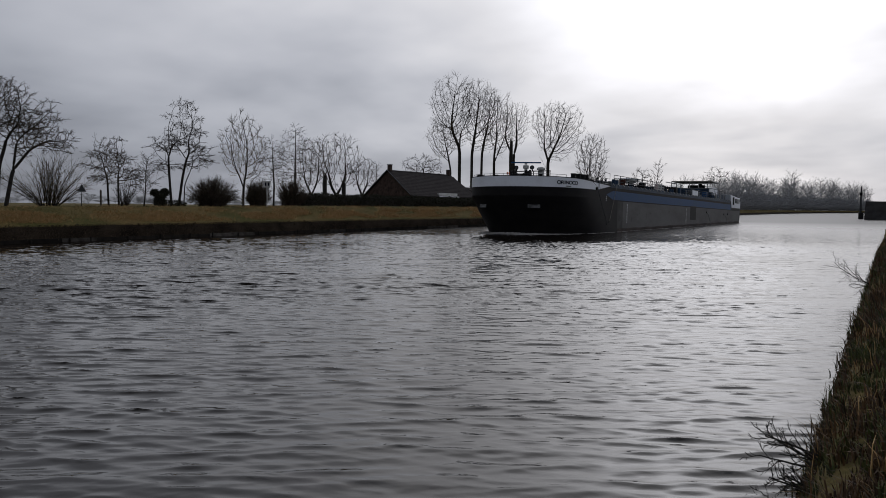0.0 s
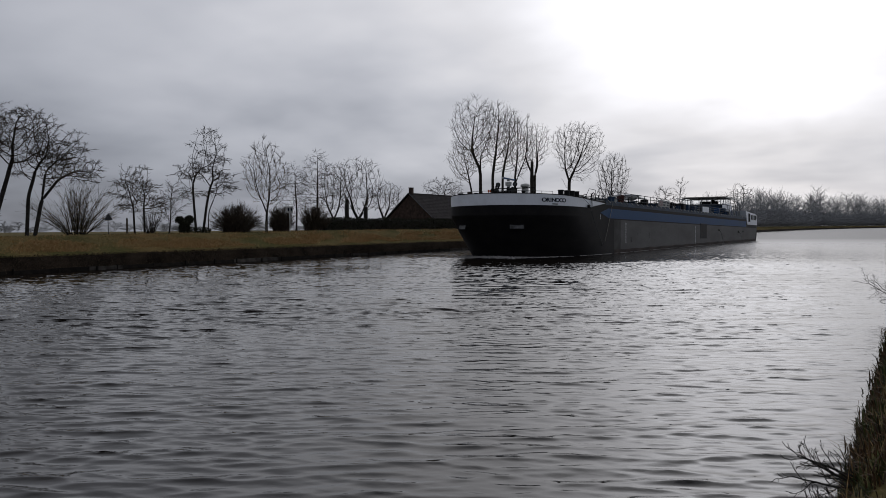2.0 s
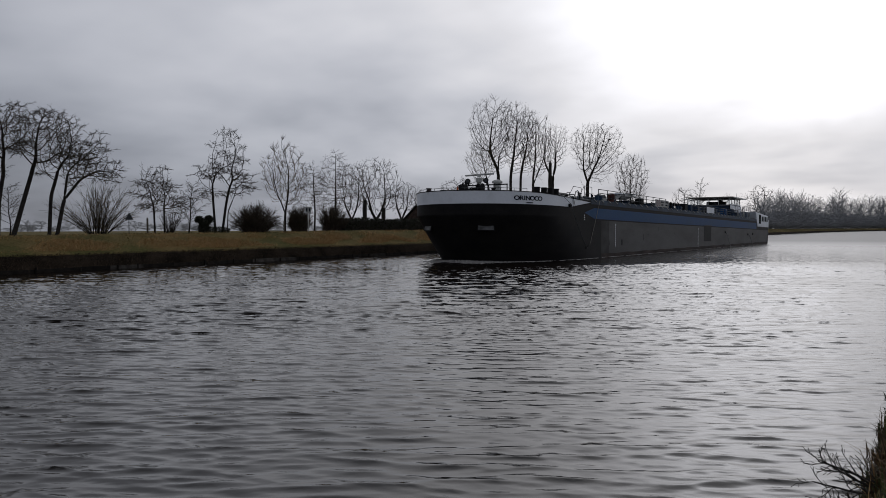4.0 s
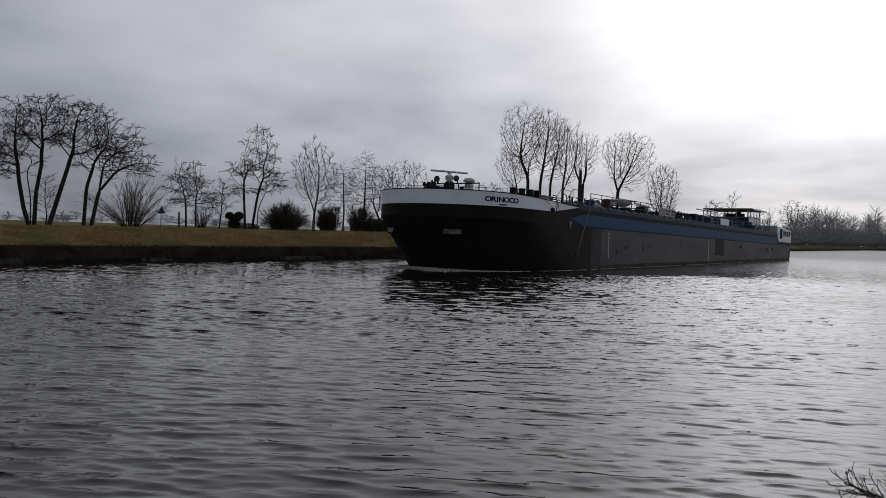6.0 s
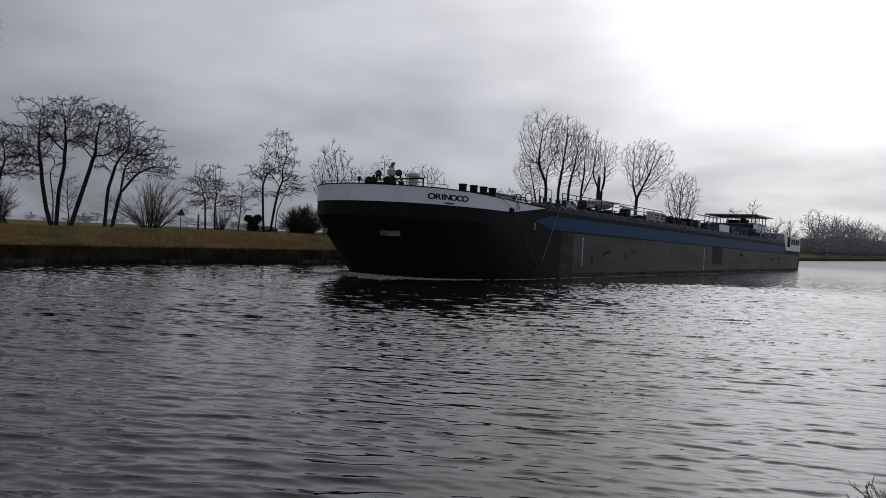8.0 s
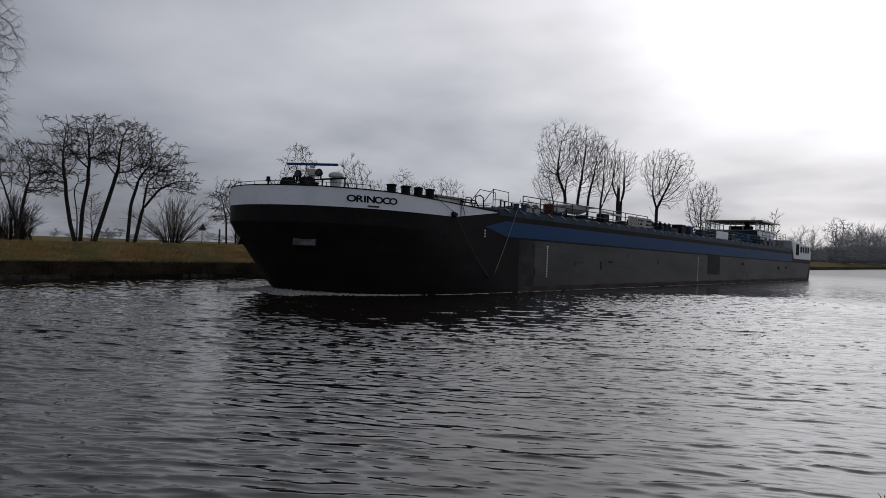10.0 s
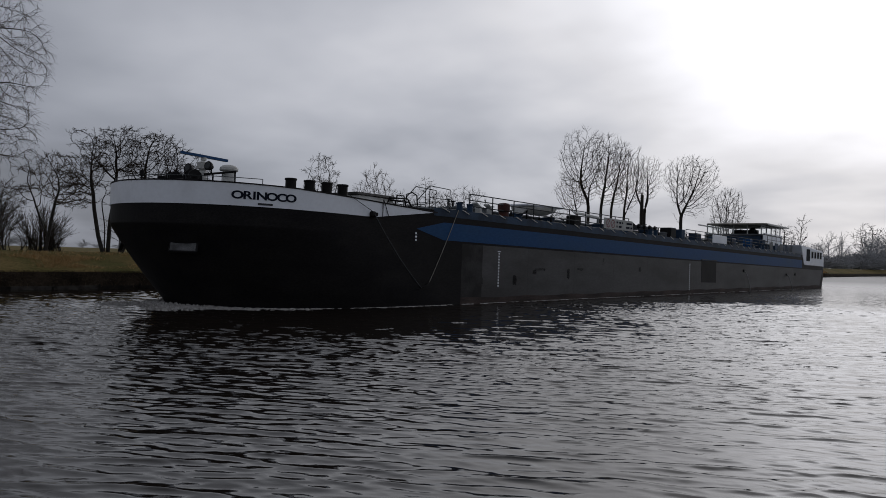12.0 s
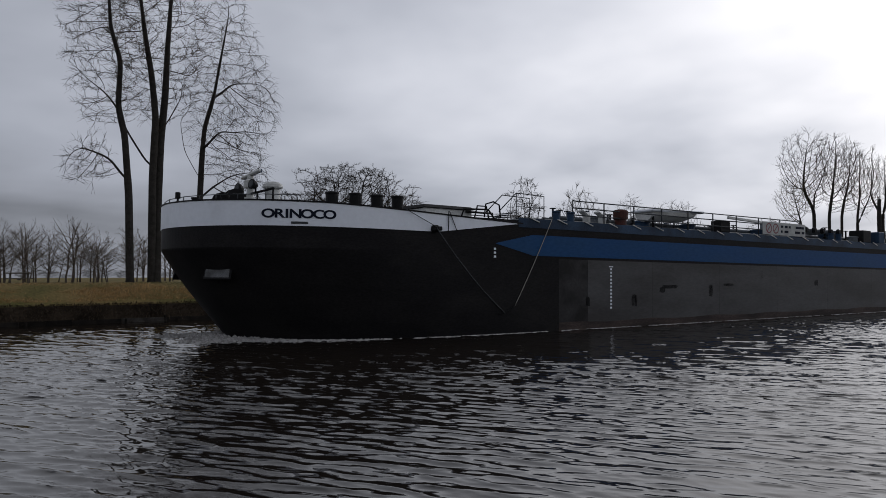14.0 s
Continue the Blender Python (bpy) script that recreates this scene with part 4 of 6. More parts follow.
def build_bow_wave():
    """Broken foam that rides along the hull at the water's face."""
    v, f = [], []
    r = random.Random(11)

    def clump(x, y, w, l, h, ang):
        base = len(v)
        n = 7
        c, s = math.cos(ang), math.sin(ang)
        for k in range(n):
            a = 2 * math.pi * k / n
            px, py = w * math.cos(a) * r.uniform(0.6, 1.3), l * math.sin(a) * r.uniform(0.6, 1.3)
            v.append((x + c * px - s * py, y + s * px + c * py, -0.02))
        v.append((x + r.uniform(-0.3, 0.3) * w, y + r.uniform(-0.4, 0.4) * l, h))
        for k in range(n):
            f.append((base + k, base + (k + 1) % n, base + n))

    for i in range(3600):
        yy = 2.0 + 95 * r.random() ** 1.7
        wz = 0.0143 * yy - 0.95
        h = half_width(max(yy, 3.8), wz)
        if h is None:
            continue
        fore = max(0.0, 1 - (yy - 2) / 8)
        for s in (1, -1):
            gap = noise.noise(Vector((yy * 0.55, s * 3.0, 0.0)))
            if r.random() < fore or gap > -0.2:
                clump(CX + s * (h + abs(r.gauss(0, 0.03 + 0.85 * fore))), yy - 1.4 * fore * r.random(), r.uniform(0.015, 0.05 + 0.05 * fore), r.uniform(0.06, 0.30), r.uniform(0.01, 0.045 + 0.10 * fore), r.uniform(-0.25, 0.25))
    # the roll of broken water that the stem pushes ahead and aside
    for i in range(750):
        q = r.random() ** 1.5
        sx = CX + r.choice((1, -1, 1)) * (0.3 + 4.6 * q) + r.gauss(0, 0.15)
        sy = 3.2 + 4.2 * q ** 1.5 - 1.3 * (1 - q) * r.random() - 0.3 + r.gauss(0, 0.12)
        clump(sx, sy, r.uniform(0.04, 0.13), r.uniform(0.08, 0.26), r.uniform(0.02, 0.22 * (1 - q) + 0.05), r.uniform(-0.8, 0.8))
    ob = mesh_object("bow_wave", v, f, M_FOAM)
    ob.matrix_world = pose(-36.05, 9.4, 0)
    return tagged(ob, "white foam curling from the bow along the waterline", "foam", kind="stuff")


foam = build_bow_wave()


# ---------------------------------------------------------------- trees
def norm(v):
    n = math.sqrt(v[0] ** 2 + v[1] ** 2 + v[2] ** 2) or 1.0
    return (v[0] / n, v[1] / n, v[2] / n)


def grow(r, out, p, d, length, rad, level, sp):
    n = sp["seg"][level]
    pts, dirs = [p], [d]
    if level and "egg" in sp:
        # branches stop where the rounded crown ends
        zc, hz, rr_ = sp["egg"]
        full = length
        while length > 0.25 * full:
            q = tuple(p[j] + d[j] * length for j in range(3))
            if (q[0] ** 2 + q[1] ** 2) / rr_ ** 2 + ((q[2] - zc) / hz) ** 2 < r.uniform(0.85, 1.1):
                break
            length *= 0.82
        else:
            if level > 1:
                return
    wob, trop = sp["wob"][level], sp["trop"][level]
    for i in range(n):
        d = norm((d[0] + r.gauss(0, wob), d[1] + r.gauss(0, wob), d[2] + r.gauss(0, wob) + trop))
        p = (p[0] + d[0] * length / n, p[1] + d[1] * length / n, p[2] + d[2] * length / n)
        pts.append(p)
        dirs.append(d)
    out.append((level, pts, rad))
    if level + 1 >= len(sp["seg"]):
        return
    kids = sp["kids"][level]
    kids = max(1, int(round(kids * r.uniform(0.8, 1.2))))
    s0 = sp["start"][level]
    turn0 = r.uniform(0, 6.28)
    for k in range(kids):
        t = s0 + (1 - s0) * (k + r.random()) / kids
        x = t * n
        i = min(int(x), n - 1)
        fr = x - i
        q = tuple(pts[i][j] + (pts[i + 1][j] - pts[i][j]) * fr for j in range(3))
        ang = radians(sp["ang"][level] * r.uniform(0.7, 1.3))
        ax = norm((r.gauss(0, 1), r.gauss(0, 1), r.gauss(0, 1)))
        if level == 0:
            ga = 2.4 * k + turn0 + r.gauss(0, 0.25)
            ax = (math.cos(ga), math.sin(ga), 0.0)
        bd = dirs[i + 1]
        side = norm((bd[1] * ax[2] - bd[2] * ax[1], bd[2] * ax[0] - bd[0] * ax[2], bd[0] * ax[1] - bd[1] * ax[0]))
        nd = norm(tuple(bd[j] * math.cos(ang) + side[j] * math.sin(ang) for j in range(3)))
        ln = length * sp["ratio"][level] * (1.0 - sp["fall"][level] * (t - s0) / (1 - s0 + 1e-6)) * r.uniform(0.75, 1.2)
        grow(r, out, q, nd, ln, rad * sp["thin"][level] * (1 - 0.45 * t), level + 1, sp)


SPECS = {
    "poplar": dict(seg=[9, 9, 6, 2], wob=[0.012, 0.045, 0.07, 0.12], trop=[0.06, 0.07, 0.05, 0.05], kids=[13, 12, 11], start=[0.26, 0.18, 0.12],
                   ang=[42, 36, 36], ratio=[0.85, 0.45, 0.36], fall=[0.45, 0.4, 0.3], thin=[0.5, 0.45, 0.55], egg=(0.74, 0.52, 0.30)),
    "alder": dict(seg=[7, 10, 6, 2], wob=[0.05, 0.13, 0.22, 0.35], trop=[0.06, 0.03, 0.02, 0.02], kids=[9, 13, 12], start=[0.46, 0.28, 0.2],
                  ang=[46, 58, 55], ratio=[0.90, 0.32, 0.36], fall=[0.35, 0.1, 0.2], thin=[0.62, 0.34, 0.5], egg=(0.98, 0.50, 0.50)),
    "fruit": dict(seg=[6, 7, 5, 3], wob=[0.06, 0.11, 0.18, 0.2], trop=[0.05, 0.05, 0.03, 0.04], kids=[12, 11, 10], start=[0.30, 0.25, 0.2],
                  ang=[50, 42, 42], ratio=[0.80, 0.42, 0.42], fall=[0.35, 0.3, 0.3], thin=[0.55, 0.45, 0.5], egg=(0.80, 0.55, 0.48)),
    "bush": dict(seg=[4, 4, 3], wob=[0.1, 0.15, 0.2], trop=[0.03, 0.05, 0.05], kids=[15, 9], start=[0.04, 0.1],
                 ang=[50, 45], ratio=[0.75, 0.45], fall=[0.4, 0.3], thin=[0.5, 0.5]),
    "thin": dict(seg=[7, 5, 4], wob=[0.06, 0.12, 0.2], trop=[0.04, 0.06, 0.03], kids=[22, 8], start=[0.2, 0.15],
                 ang=[42, 42], ratio=[0.34, 0.40], fall=[0.55, 0.3], thin=[0.4, 0.5]),
}


def tree_paths(kind, seed, height, width, lean=(0, 0), stems=1, spread=0.0, flat=1.0):
    sp = SPECS[kind]
    r = random.Random(seed)
    out = []
    for s in range(stems):
        a = r.uniform(0, 6.28) if stems > 1 else 0
        d = norm((spread * math.cos(a) + lean[0] * 0.0, spread * math.sin(a), 1.0))
        grow(r, out, (0.02 * s * math.cos(a), 0.02 * s * math.sin(a), 0.0), d, 1.0 * r.uniform(0.88, 1.0), 1.0, 0, sp)
    zs = [p[2] for _, pts, _ in out for p in pts]
    top = max(zs)
    kz = height / top
    xs = sorted(p[0] for _, pts, _ in out for p in pts)
    ys = sorted(p[1] for _, pts, _ in out for p in pts)
    n = len(xs)
    kx = width / (xs[int(n * 0.99)] - xs[int(n * 0.01)] + 1e-6)
    ky = width / (ys[int(n * 0.99)] - ys[int(n * 0.01)] + 1e-6)
    res = []
    for lv, pts, rad in out:
        res.append((lv, [(p[0] * kx + lean[0] * (p[2] / top) ** 1.4, p[1] * ky + lean[1] * (p[2] / top) ** 1.4, p[2] * kz) for p in pts], rad))
    return res


def build_tree(name, kind, seed, x, y, height, width, trunk, label, lean=(0, 0), stems=1, spread=0.0, twig=0.014, z=None, mat=None, group="", category="tree"):
    paths = tree_paths(kind, seed, height, width, lean, stems, spread)
    zb = (land_z(x, y) if z is None else z) - 0.12
    t = empty(name, pose(x, y, zb), label, category, group)
    vt, ft, vc, fc = [], [], [], []
    for j, (lv, pts, rad) in enumerate(paths):
        if lv == 3 and twig >= 0.03 and j % 2:
            continue
        n = len(pts)
        r0 = max(trunk * rad, twig)
        r1 = max(r0 * (0.30 if lv == 0 else 0.25), twig * 0.55)
        radii = [r0 + (r1 - r0) * i / (n - 1) for i in range(n)]
        if lv == 0:
            radii[0] *= 1.35
        if lv <= 1:
            tube_geo(pts, radii, 7 if lv == 0 else 5, vt, ft)
        else:
            tube_geo(pts, radii, 4 if lv == 2 else 3, vc, fc)
    mesh_object("trunk", vt, ft, M_BARK, t, smooth=True)
    mesh_object("crown", vc, fc, mat or M_TWIG, t)
    return t


def build_shrub(name, seed, x, y, height, width, stems, label, twig=0.012, mat=None, kids=14, spread=0.9):
    """Many stems from one stool, each with side twigs."""
    r = random.Random(seed)
    zb = land_z(x, y) - 0.1
    t = empty(name, pose(x, y, zb), label, "shrub")
    vs, fs, vc, fc = [], [], [], []
    for s in range(stems):
        a = r.uniform(0, 6.283)
        th = spread * r.random() ** 0.7
        k = r.uniform(0.72, 1.04)
        tip = (0.5 * width * math.sin(th) * math.cos(a) * k, 0.5 * width * math.sin(th) * math.sin(a) * k, height * math.cos(th) ** 0.5 * k)
        mid = (0.42 * tip[0] + r.gauss(0, 0.1), 0.42 * tip[1] + r.gauss(0, 0.1), 0.50 * tip[2])
        fr = 0.06 if stems < 60 else 0.30 * r.random()
        foot = (fr * width * math.cos(a), fr * width * math.sin(a), 0.0)
        pts = []
        for i in range(8):
            u = i / 7
            pts.append(tuple((1 - u) ** 2 * foot[j] + 2 * u * (1 - u) * mid[j] + u * u * tip[j] + (r.gauss(0, 0.03) if i else 0) for j in range(3)))
        ln = math.dist(foot, tip)
        tube_geo(pts, [max(0.04 * (1 - i / 8), twig) for i in range(8)], 4, vs, fs)
        for c in range(kids):
            i = r.randint(1, 6)
            q = pts[i]
            st = [pts[i + 1][j] - q[j] for j in range(3)]
            m_ = math.sqrt(sum(e * e for e in st)) or 1.0
            dd = norm(tuple(st[j] / m_ + r.gauss(0, 0.42) for j in range(3)))
            l2 = ln * r.uniform(0.14, 0.34)
            m1 = tuple(q[j] + dd[j] * l2 * 0.5 + r.gauss(0, 0.03) for j in range(3))
            m2 = tuple(q[j] + dd[j] * l2 + (0.06 * l2 if j == 2 else 0) for j in range(3))
            tube_geo([q, m1, m2], [twig, twig * 0.9, twig * 0.6], 3, vc, fc)
    mesh_object("stem_mass", vs, fs, M_BARK, t)
    tagged(mesh_object("twig_mass", vc, fc, mat or M_TWIG, t), kind="stuff")
    return t


def leaf_mass(seed, boxes, size, count, power=2):
    """Small leaf faces scattered through rounded boxes (centre, half sizes)."""
    r = random.Random(seed)
    v, f = [], []
    for (cx, cy, cz), (hx, hy, hz) in boxes:
        for i in range(count):
            while True:
                u = (r.uniform(-1, 1), r.uniform(-1, 1), r.uniform(-1, 1))
                m = abs(u[0]) ** power + abs(u[1]) ** power + abs(u[2]) ** power
                if 0.15 < m < 1.0 + 0.25 * r.random():
                    break
            p = (cx + u[0] * hx, cy + u[1] * hy, cz + u[2] * hz)
            b = len(v)
            for k in range(3):
                v.append((p[0] + r.gauss(0, size), p[1] + r.gauss(0, size), p[2] + r.gauss(0, size)))
            f.append((b, b + 1, b + 2))
    return v, f


# ---------------------------------------------------------------- large bare trees
def colonise(rs, att, stems, step, kill, up=0.0, wob=0.12, rounds=110):
    """Branches that grow from the stems towards scattered buds until each bud is reached: nodes and their parents."""
    nodes, par = [], []
    for st in stems:
        prev, first = -1, True
        if nodes and st[0][2] > 0.5:          # a limb springs from the nearest stem
            prev = int(np.linalg.norm(np.array(nodes) - np.array(st[0]), axis=1).argmin())
        for a, b in zip(st, st[1:]):
            a, b = np.array(a, float), np.array(b, float)
            k = max(1, int(np.linalg.norm(b - a) / step))
            for i in range(0 if first and prev < 0 else 1, k + 1):
                nodes.append(a + (b - a) * i / k)
                par.append(prev)
                prev = len(nodes) - 1
            first = False
    pos = np.array(nodes)
    par = list(par)
    live = np.array(att, float)
    d = np.linalg.norm(live[:, None, :] - pos[None], axis=2)
    near, dist = d.argmin(1), d.min(1)
    idle = np.zeros(len(live), int)
    for _ in range(rounds):
        keep = (dist > kill) & (idle < 8)
        live, near, dist, idle = live[keep], near[keep], dist[keep], idle[keep]
        if not len(live):
            break
        way = live - pos[near]
        way /= np.linalg.norm(way, axis=1)[:, None] + 1e-9
        who, inv = np.unique(near, return_inverse=True)
        s = np.zeros((len(who), 3))
        np.add.at(s, inv, way)
        s /= np.linalg.norm(s, axis=1)[:, None] + 1e-9
        s += rs.normal(0, wob, s.shape)
        s[:, 2] += up
        s /= np.linalg.norm(s, axis=1)[:, None] + 1e-9
        fresh = pos[who] + s * step
        base = len(pos)
        pos = np.vstack([pos, fresh])
        par += [int(w) for w in who]
        d = np.linalg.norm(live[:, None, :] - fresh[None], axis=2)
        m, best = d.min(1), d.argmin(1) + base
        closer = m < dist - 1e-4
        idle = np.where(closer, 0, idle + 1)
        near, dist = np.where(closer, best, near), np.where(closer, m, dist)
    return pos, par


def crown_tree(name, x, y, label, stems, buds, trunk, twig, step=0.5, kill=0.55, up=0.1, wob=0.12, seed=1, spray=3, spray_len=0.6, droop=0.0, group="", mat=None, z=None, flat=1.0, taper=0.35, fork=0.40):
    """A bare tree: its stems and the buds of its crown are given as seen from the canal's near side (across, away, up)."""
    rs = np.random.RandomState(seed)
    t = empty(name, pose(x, y, (land_z(x, y) if z is None else z) - 0.12, 0, 0, math.degrees(math.atan2(-x, y))), label, "tree", group)
    pos, par = colonise(rs, buds, stems, step, kill, up, wob)
    n = len(pos)
    kids = [[] for _ in range(n)]
    for i, p in enumerate(par):
        if p >= 0:
            kids[p].append(i)
    tips = np.ones(n)
    for i in range(n - 1, -1, -1):
        if kids[i]:
            tips[i] = sum(tips[k] for k in kids[i])
    power = math.log(max(max(tips[i] for i in range(n) if par[i] < 0), 3.0)) / math.log(max(trunk / twig, 2.0))
    rad = twig * tips ** (1 / power)
    rad = np.maximum(rad * (1 - taper * np.clip(pos[:, 2] / pos[:, 2].max(), 0, 1)), twig)
    # two rounds of smoothing along the branches
    for _ in range(2):
        new_pos = pos.copy()
        for i in range(n):
            if par[i] >= 0 and kids[i]:
                k = max(kids[i], key=lambda q: tips[q])
                new_pos[i] = 0.5 * pos[i] + 0.25 * (pos[par[i]] + pos[k])
        pos = new_pos
    pt = [tuple(p) for p in pos]
    vt, ft, vc, fc = [], [], [], []
    starts = [i for i in range(n) if par[i] < 0]
    while starts:
        i = starts.pop()
        chain = [par[i], i] if par[i] >= 0 else [i]
        while kids[i]:
            ks = sorted(kids[i], key=lambda q: -tips[q])
            starts += ks[1:]
            i = ks[0]
            chain.append(i)
        if len(chain) < 2:
            continue
        rr_ = [rad[c] for c in chain]
        if par[chain[0]] >= 0 and len(chain) > 1:
            rr_[0] = rr_[1]
        elif par[chain[0]] < 0:
            rr_[0] *= 1.3
        big = max(rr_) > 4.5 * twig
        tube_geo([pt[c] for c in chain], rr_, (7 if max(rr_) > 0.6 * trunk else 5) if big else 3, vt if big else vc, ft if big else fc)
    # the last fine sprays
    for i in range(n):
        if tips[i] > 4 or par[i] < 0:
            continue
        bd = pos[i] - pos[par[i]]
        bd = bd / (np.linalg.norm(bd) + 1e-9)
        for k in range(spray):
            dd = bd + rs.normal(0, fork, 3) * (1, 1, flat)
            dd[2] += 2.2 * max(up, 0.0) - 0.5 * droop
            dd /= np.linalg.norm(dd) + 1e-9
            ln = spray_len * rs.uniform(0.4, 1.2)
            m1 = pos[i] + dd * ln * 0.5 + rs.normal(0, 0.05 * ln, 3)
            m2 = pos[i] + dd * ln + rs.normal(0, 0.07 * ln, 3) + np.array((0, 0, -droop * ln * 0.8))
            tube_geo([pt[i], tuple(m1), tuple(m2)], [twig * 0.8, twig * 0.65, twig * 0.4], 3, vc, fc)
    mesh_object("trunk", vt, ft, M_BARK, t, smooth=True)
    mesh_object("crown", vc, fc, mat or M_TWIG, t)
    return t


def egg_buds(seed, n, cx, hw, low, top, shell=0.06, deep=0.9, fat=0.0):
    """Buds spread through an egg-shaped crown; fat above 0 widens its upper part."""
    rs = np.random.RandomState(seed)
    out = []
    while len(out) < n:
        u = rs.uniform(-1, 1, 3)
        q = (u ** 2).sum()
        if q > 1 or q < shell * rs.rand():
            continue
        w = hw * (1 + fat * u[2])
        out.append((cx + u[0] * w, u[1] * w * deep, (low + top) / 2 + u[2] * (top - low) / 2))
    return out


def tuft_buds(seed, tufts_, per, cx, hw, low, top, size=0.8):
    """Buds in flat tufts under the dome of an alder's crown."""
    rs = np.random.RandomState(seed)
    out = []
    for k in range(tufts_):
        while True:
            u = rs.uniform(-1, 1, 2)
            if (u ** 2).sum() < 1:
                break
        roof = math.sqrt(max(0.0, 1 - (u ** 2).sum() * 0.96))
        h = low + (top - low) * roof * (1 - 0.75 * rs.rand() ** 1.6)
        for j in range(per):
            g = rs.normal(0, 1, 3)
            out.append((cx + u[0] * hw + g[0] * size * 0.62, u[1] * hw + g[1] * size * 0.62, h + g[2] * size * 0.20))
    return out


def lift(stem, depth=0.0):
    """Stem points across and up, set a little away."""
    return [(a, depth * min(b / 6.0, 1.0), b) for a, b in stem]


AL = "bare winter alder with dark leaning trunks and flat fine twig tufts"
for seed, x, y, stems, dome, tufts_, tr in (
        (101, -64.0, 26.7, [[(0, 0), (0.5, 3.4), (0.7, 4.6)], [(0.1, 1.5), (-0.8, 4.0)]], (0.3, 2.9, 3.4, 8.2), 34, 0.17),
        (102, -64.0, 33.0, [[(-1.35, 0), (-1.8, 1.6), (-2.2, 4.0), (-2.3, 5.4)], [(-1.25, 0), (-1.3, 2.5), (-1.6, 4.4)]], (-2.8, 2.3, 4.4, 10.6), 34, 0.19),
        (103, -65.0, 33.6, [[(-1.1, 0), (-1.0, 3.0), (-0.6, 5.6)]], (-0.6, 2.3, 6.6, 11.5), 32, 0.19),
        (104, -64.0, 33.5, [[(-0.4, 0), (0.4, 3.0), (1.1, 5.6)]], (1.7, 2.2, 6.2, 11.3), 32, 0.21),
        (105, -64.5, 33.4, [[(2.6, 0), (2.8, 3.6), (3.3, 5.4)]], (3.9, 2.0, 5.0, 10.7), 28, 0.17),
        (106, -64.0, 33.3, [[(3.0, 0), (3.6, 3.2), (4.9, 5.0)], [(3.6, 3.2), (3.9, 5.6)]], (5.6, 2.2, 3.8, 9.2), 32, 0.18),
        (107, -65.0, 47.8, [[(-0.4, 0), (-0.5, 3.0)], [(0.5, 0), (0.45, 3.2)]], (0.0, 2.3, 1.7, 7.2), 42, 0.11),
        (108, -65.0, 55.3, [[(-0.4, 0), (-0.6, 3.2), (-0.7, 5.4)], [(0.25, 0), (0.7, 3.3), (1.1, 5.2)], [(0.8, 0), (0.9, 2.5), (1.5, 4.0)]], (0.7, 3.0, 3.2, 11.7), 50, 0.15)):
    cx_, hw_, lo_, hi_ = dome
    crown_tree("alder_tree", x, y, AL, [lift(s, 0.5 * (-1) ** k) for k, s in enumerate(stems)], tuft_buds(seed, int(tufts_ * 1.5), 24, cx_, hw_, lo_, hi_, 0.66), tr * 0.95, 0.015, 0.26, 0.25, 0.03, 0.22, seed, 3, 0.34,
               0.05, "alders on the dike", flat=0.45, fork=0.6)
build_tree("young_tree", "thin", 31, -66.0, 52.1, 6.2, 3.2, 0.08, "thin young bare tree on the dike")
build_tree("young_tree", "thin", 32, -67.5, 34.6, 5.0, 3.2, 0.06, "thin young bare tree on the dike")
build_shrub("willow_shrub", 41, -66.0, 41.9, 5.0, 10.0, 44, "broad fan-shaped bare willow shrub", 0.011, M_WTWIG, 24, 1.3)
build_shrub("bare_shrub", 42, -70.0, 24.5, 5.6, 6.5, 80, "tangled bare shrub behind the dike", 0.013, None, 20, 1.2)
build_shrub("bare_shrub", 44, -71.0, 22.4, 4.4, 6.0, 90, "tangled bare shrub behind the dike", 0.014, M_BRUSH, 24, 1.35)
build_shrub("bare_shrub", 45, -72.0, 29.6, 4.2, 6.5, 70, "tangled bare shrub behind the dike", 0.013, None, 20, 1.3)
build_tree("young_tree", "thin", 33, -72.0, 25.6, 7.2, 4.5, 0.09, "thin young bare tree among shrubs")
build_shrub("bare_shrub", 43, -66.0, 49.8, 2.6, 4.0, 26, "low tangled bare shrub", 0.012, None, 10)
# tall trees on the near end of the far dike
TALL = "very tall bare tree with drooping fine twigs on the dike"
crown_tree("tall_bare_tree", -63.0, 14.1, TALL, [lift([(0, 0), (-0.15, 7), (-0.5, 11.8), (-1.0, 14), (-0.85, 17.6), (-1.6, 20.2), (-1.9, 25)]), lift([(-0.3, 8.2), (-1.6, 10.0), (-3.2, 10.6)], 0.5), lift([(-0.9, 13.6), (-2.0, 15.0)], -0.6)],
           egg_buds(51, 1000, -2.0, 3.4, 11.5, 28) + egg_buds(57, 280, -3.1, 2.0, 7.6, 11.6), 0.32, 0.013, 0.42, 0.46, 0.10, 0.17, 51, 3, 0.8, 0.10, "tall trees", taper=0.35)
crown_tree("tall_bare_tree", -63.5, 16.1, TALL, [lift([(0.1, 0), (0.15, 7), (0.35, 11.9), (0.65, 15.3), (0.8, 19.3), (1.2, 26)], 0.3), lift([(-0.25, 0), (-0.25, 8.6), (-0.05, 13.5), (-0.4, 17), (-0.9, 20), (-1.5, 25)], -0.3), lift([(-0.3, 9.3), (-1.5, 11.2), (-2.5, 12.9), (-3.0, 16)], 0.5), lift([(0.3, 12), (1.6, 14.6)], -0.6)],
           egg_buds(52, 1500, 0.0, 4.2, 12.5, 30), 0.37, 0.013, 0.42, 0.46, 0.12, 0.15, 52, 3, 0.8, 0.0, "tall trees", taper=0.35)
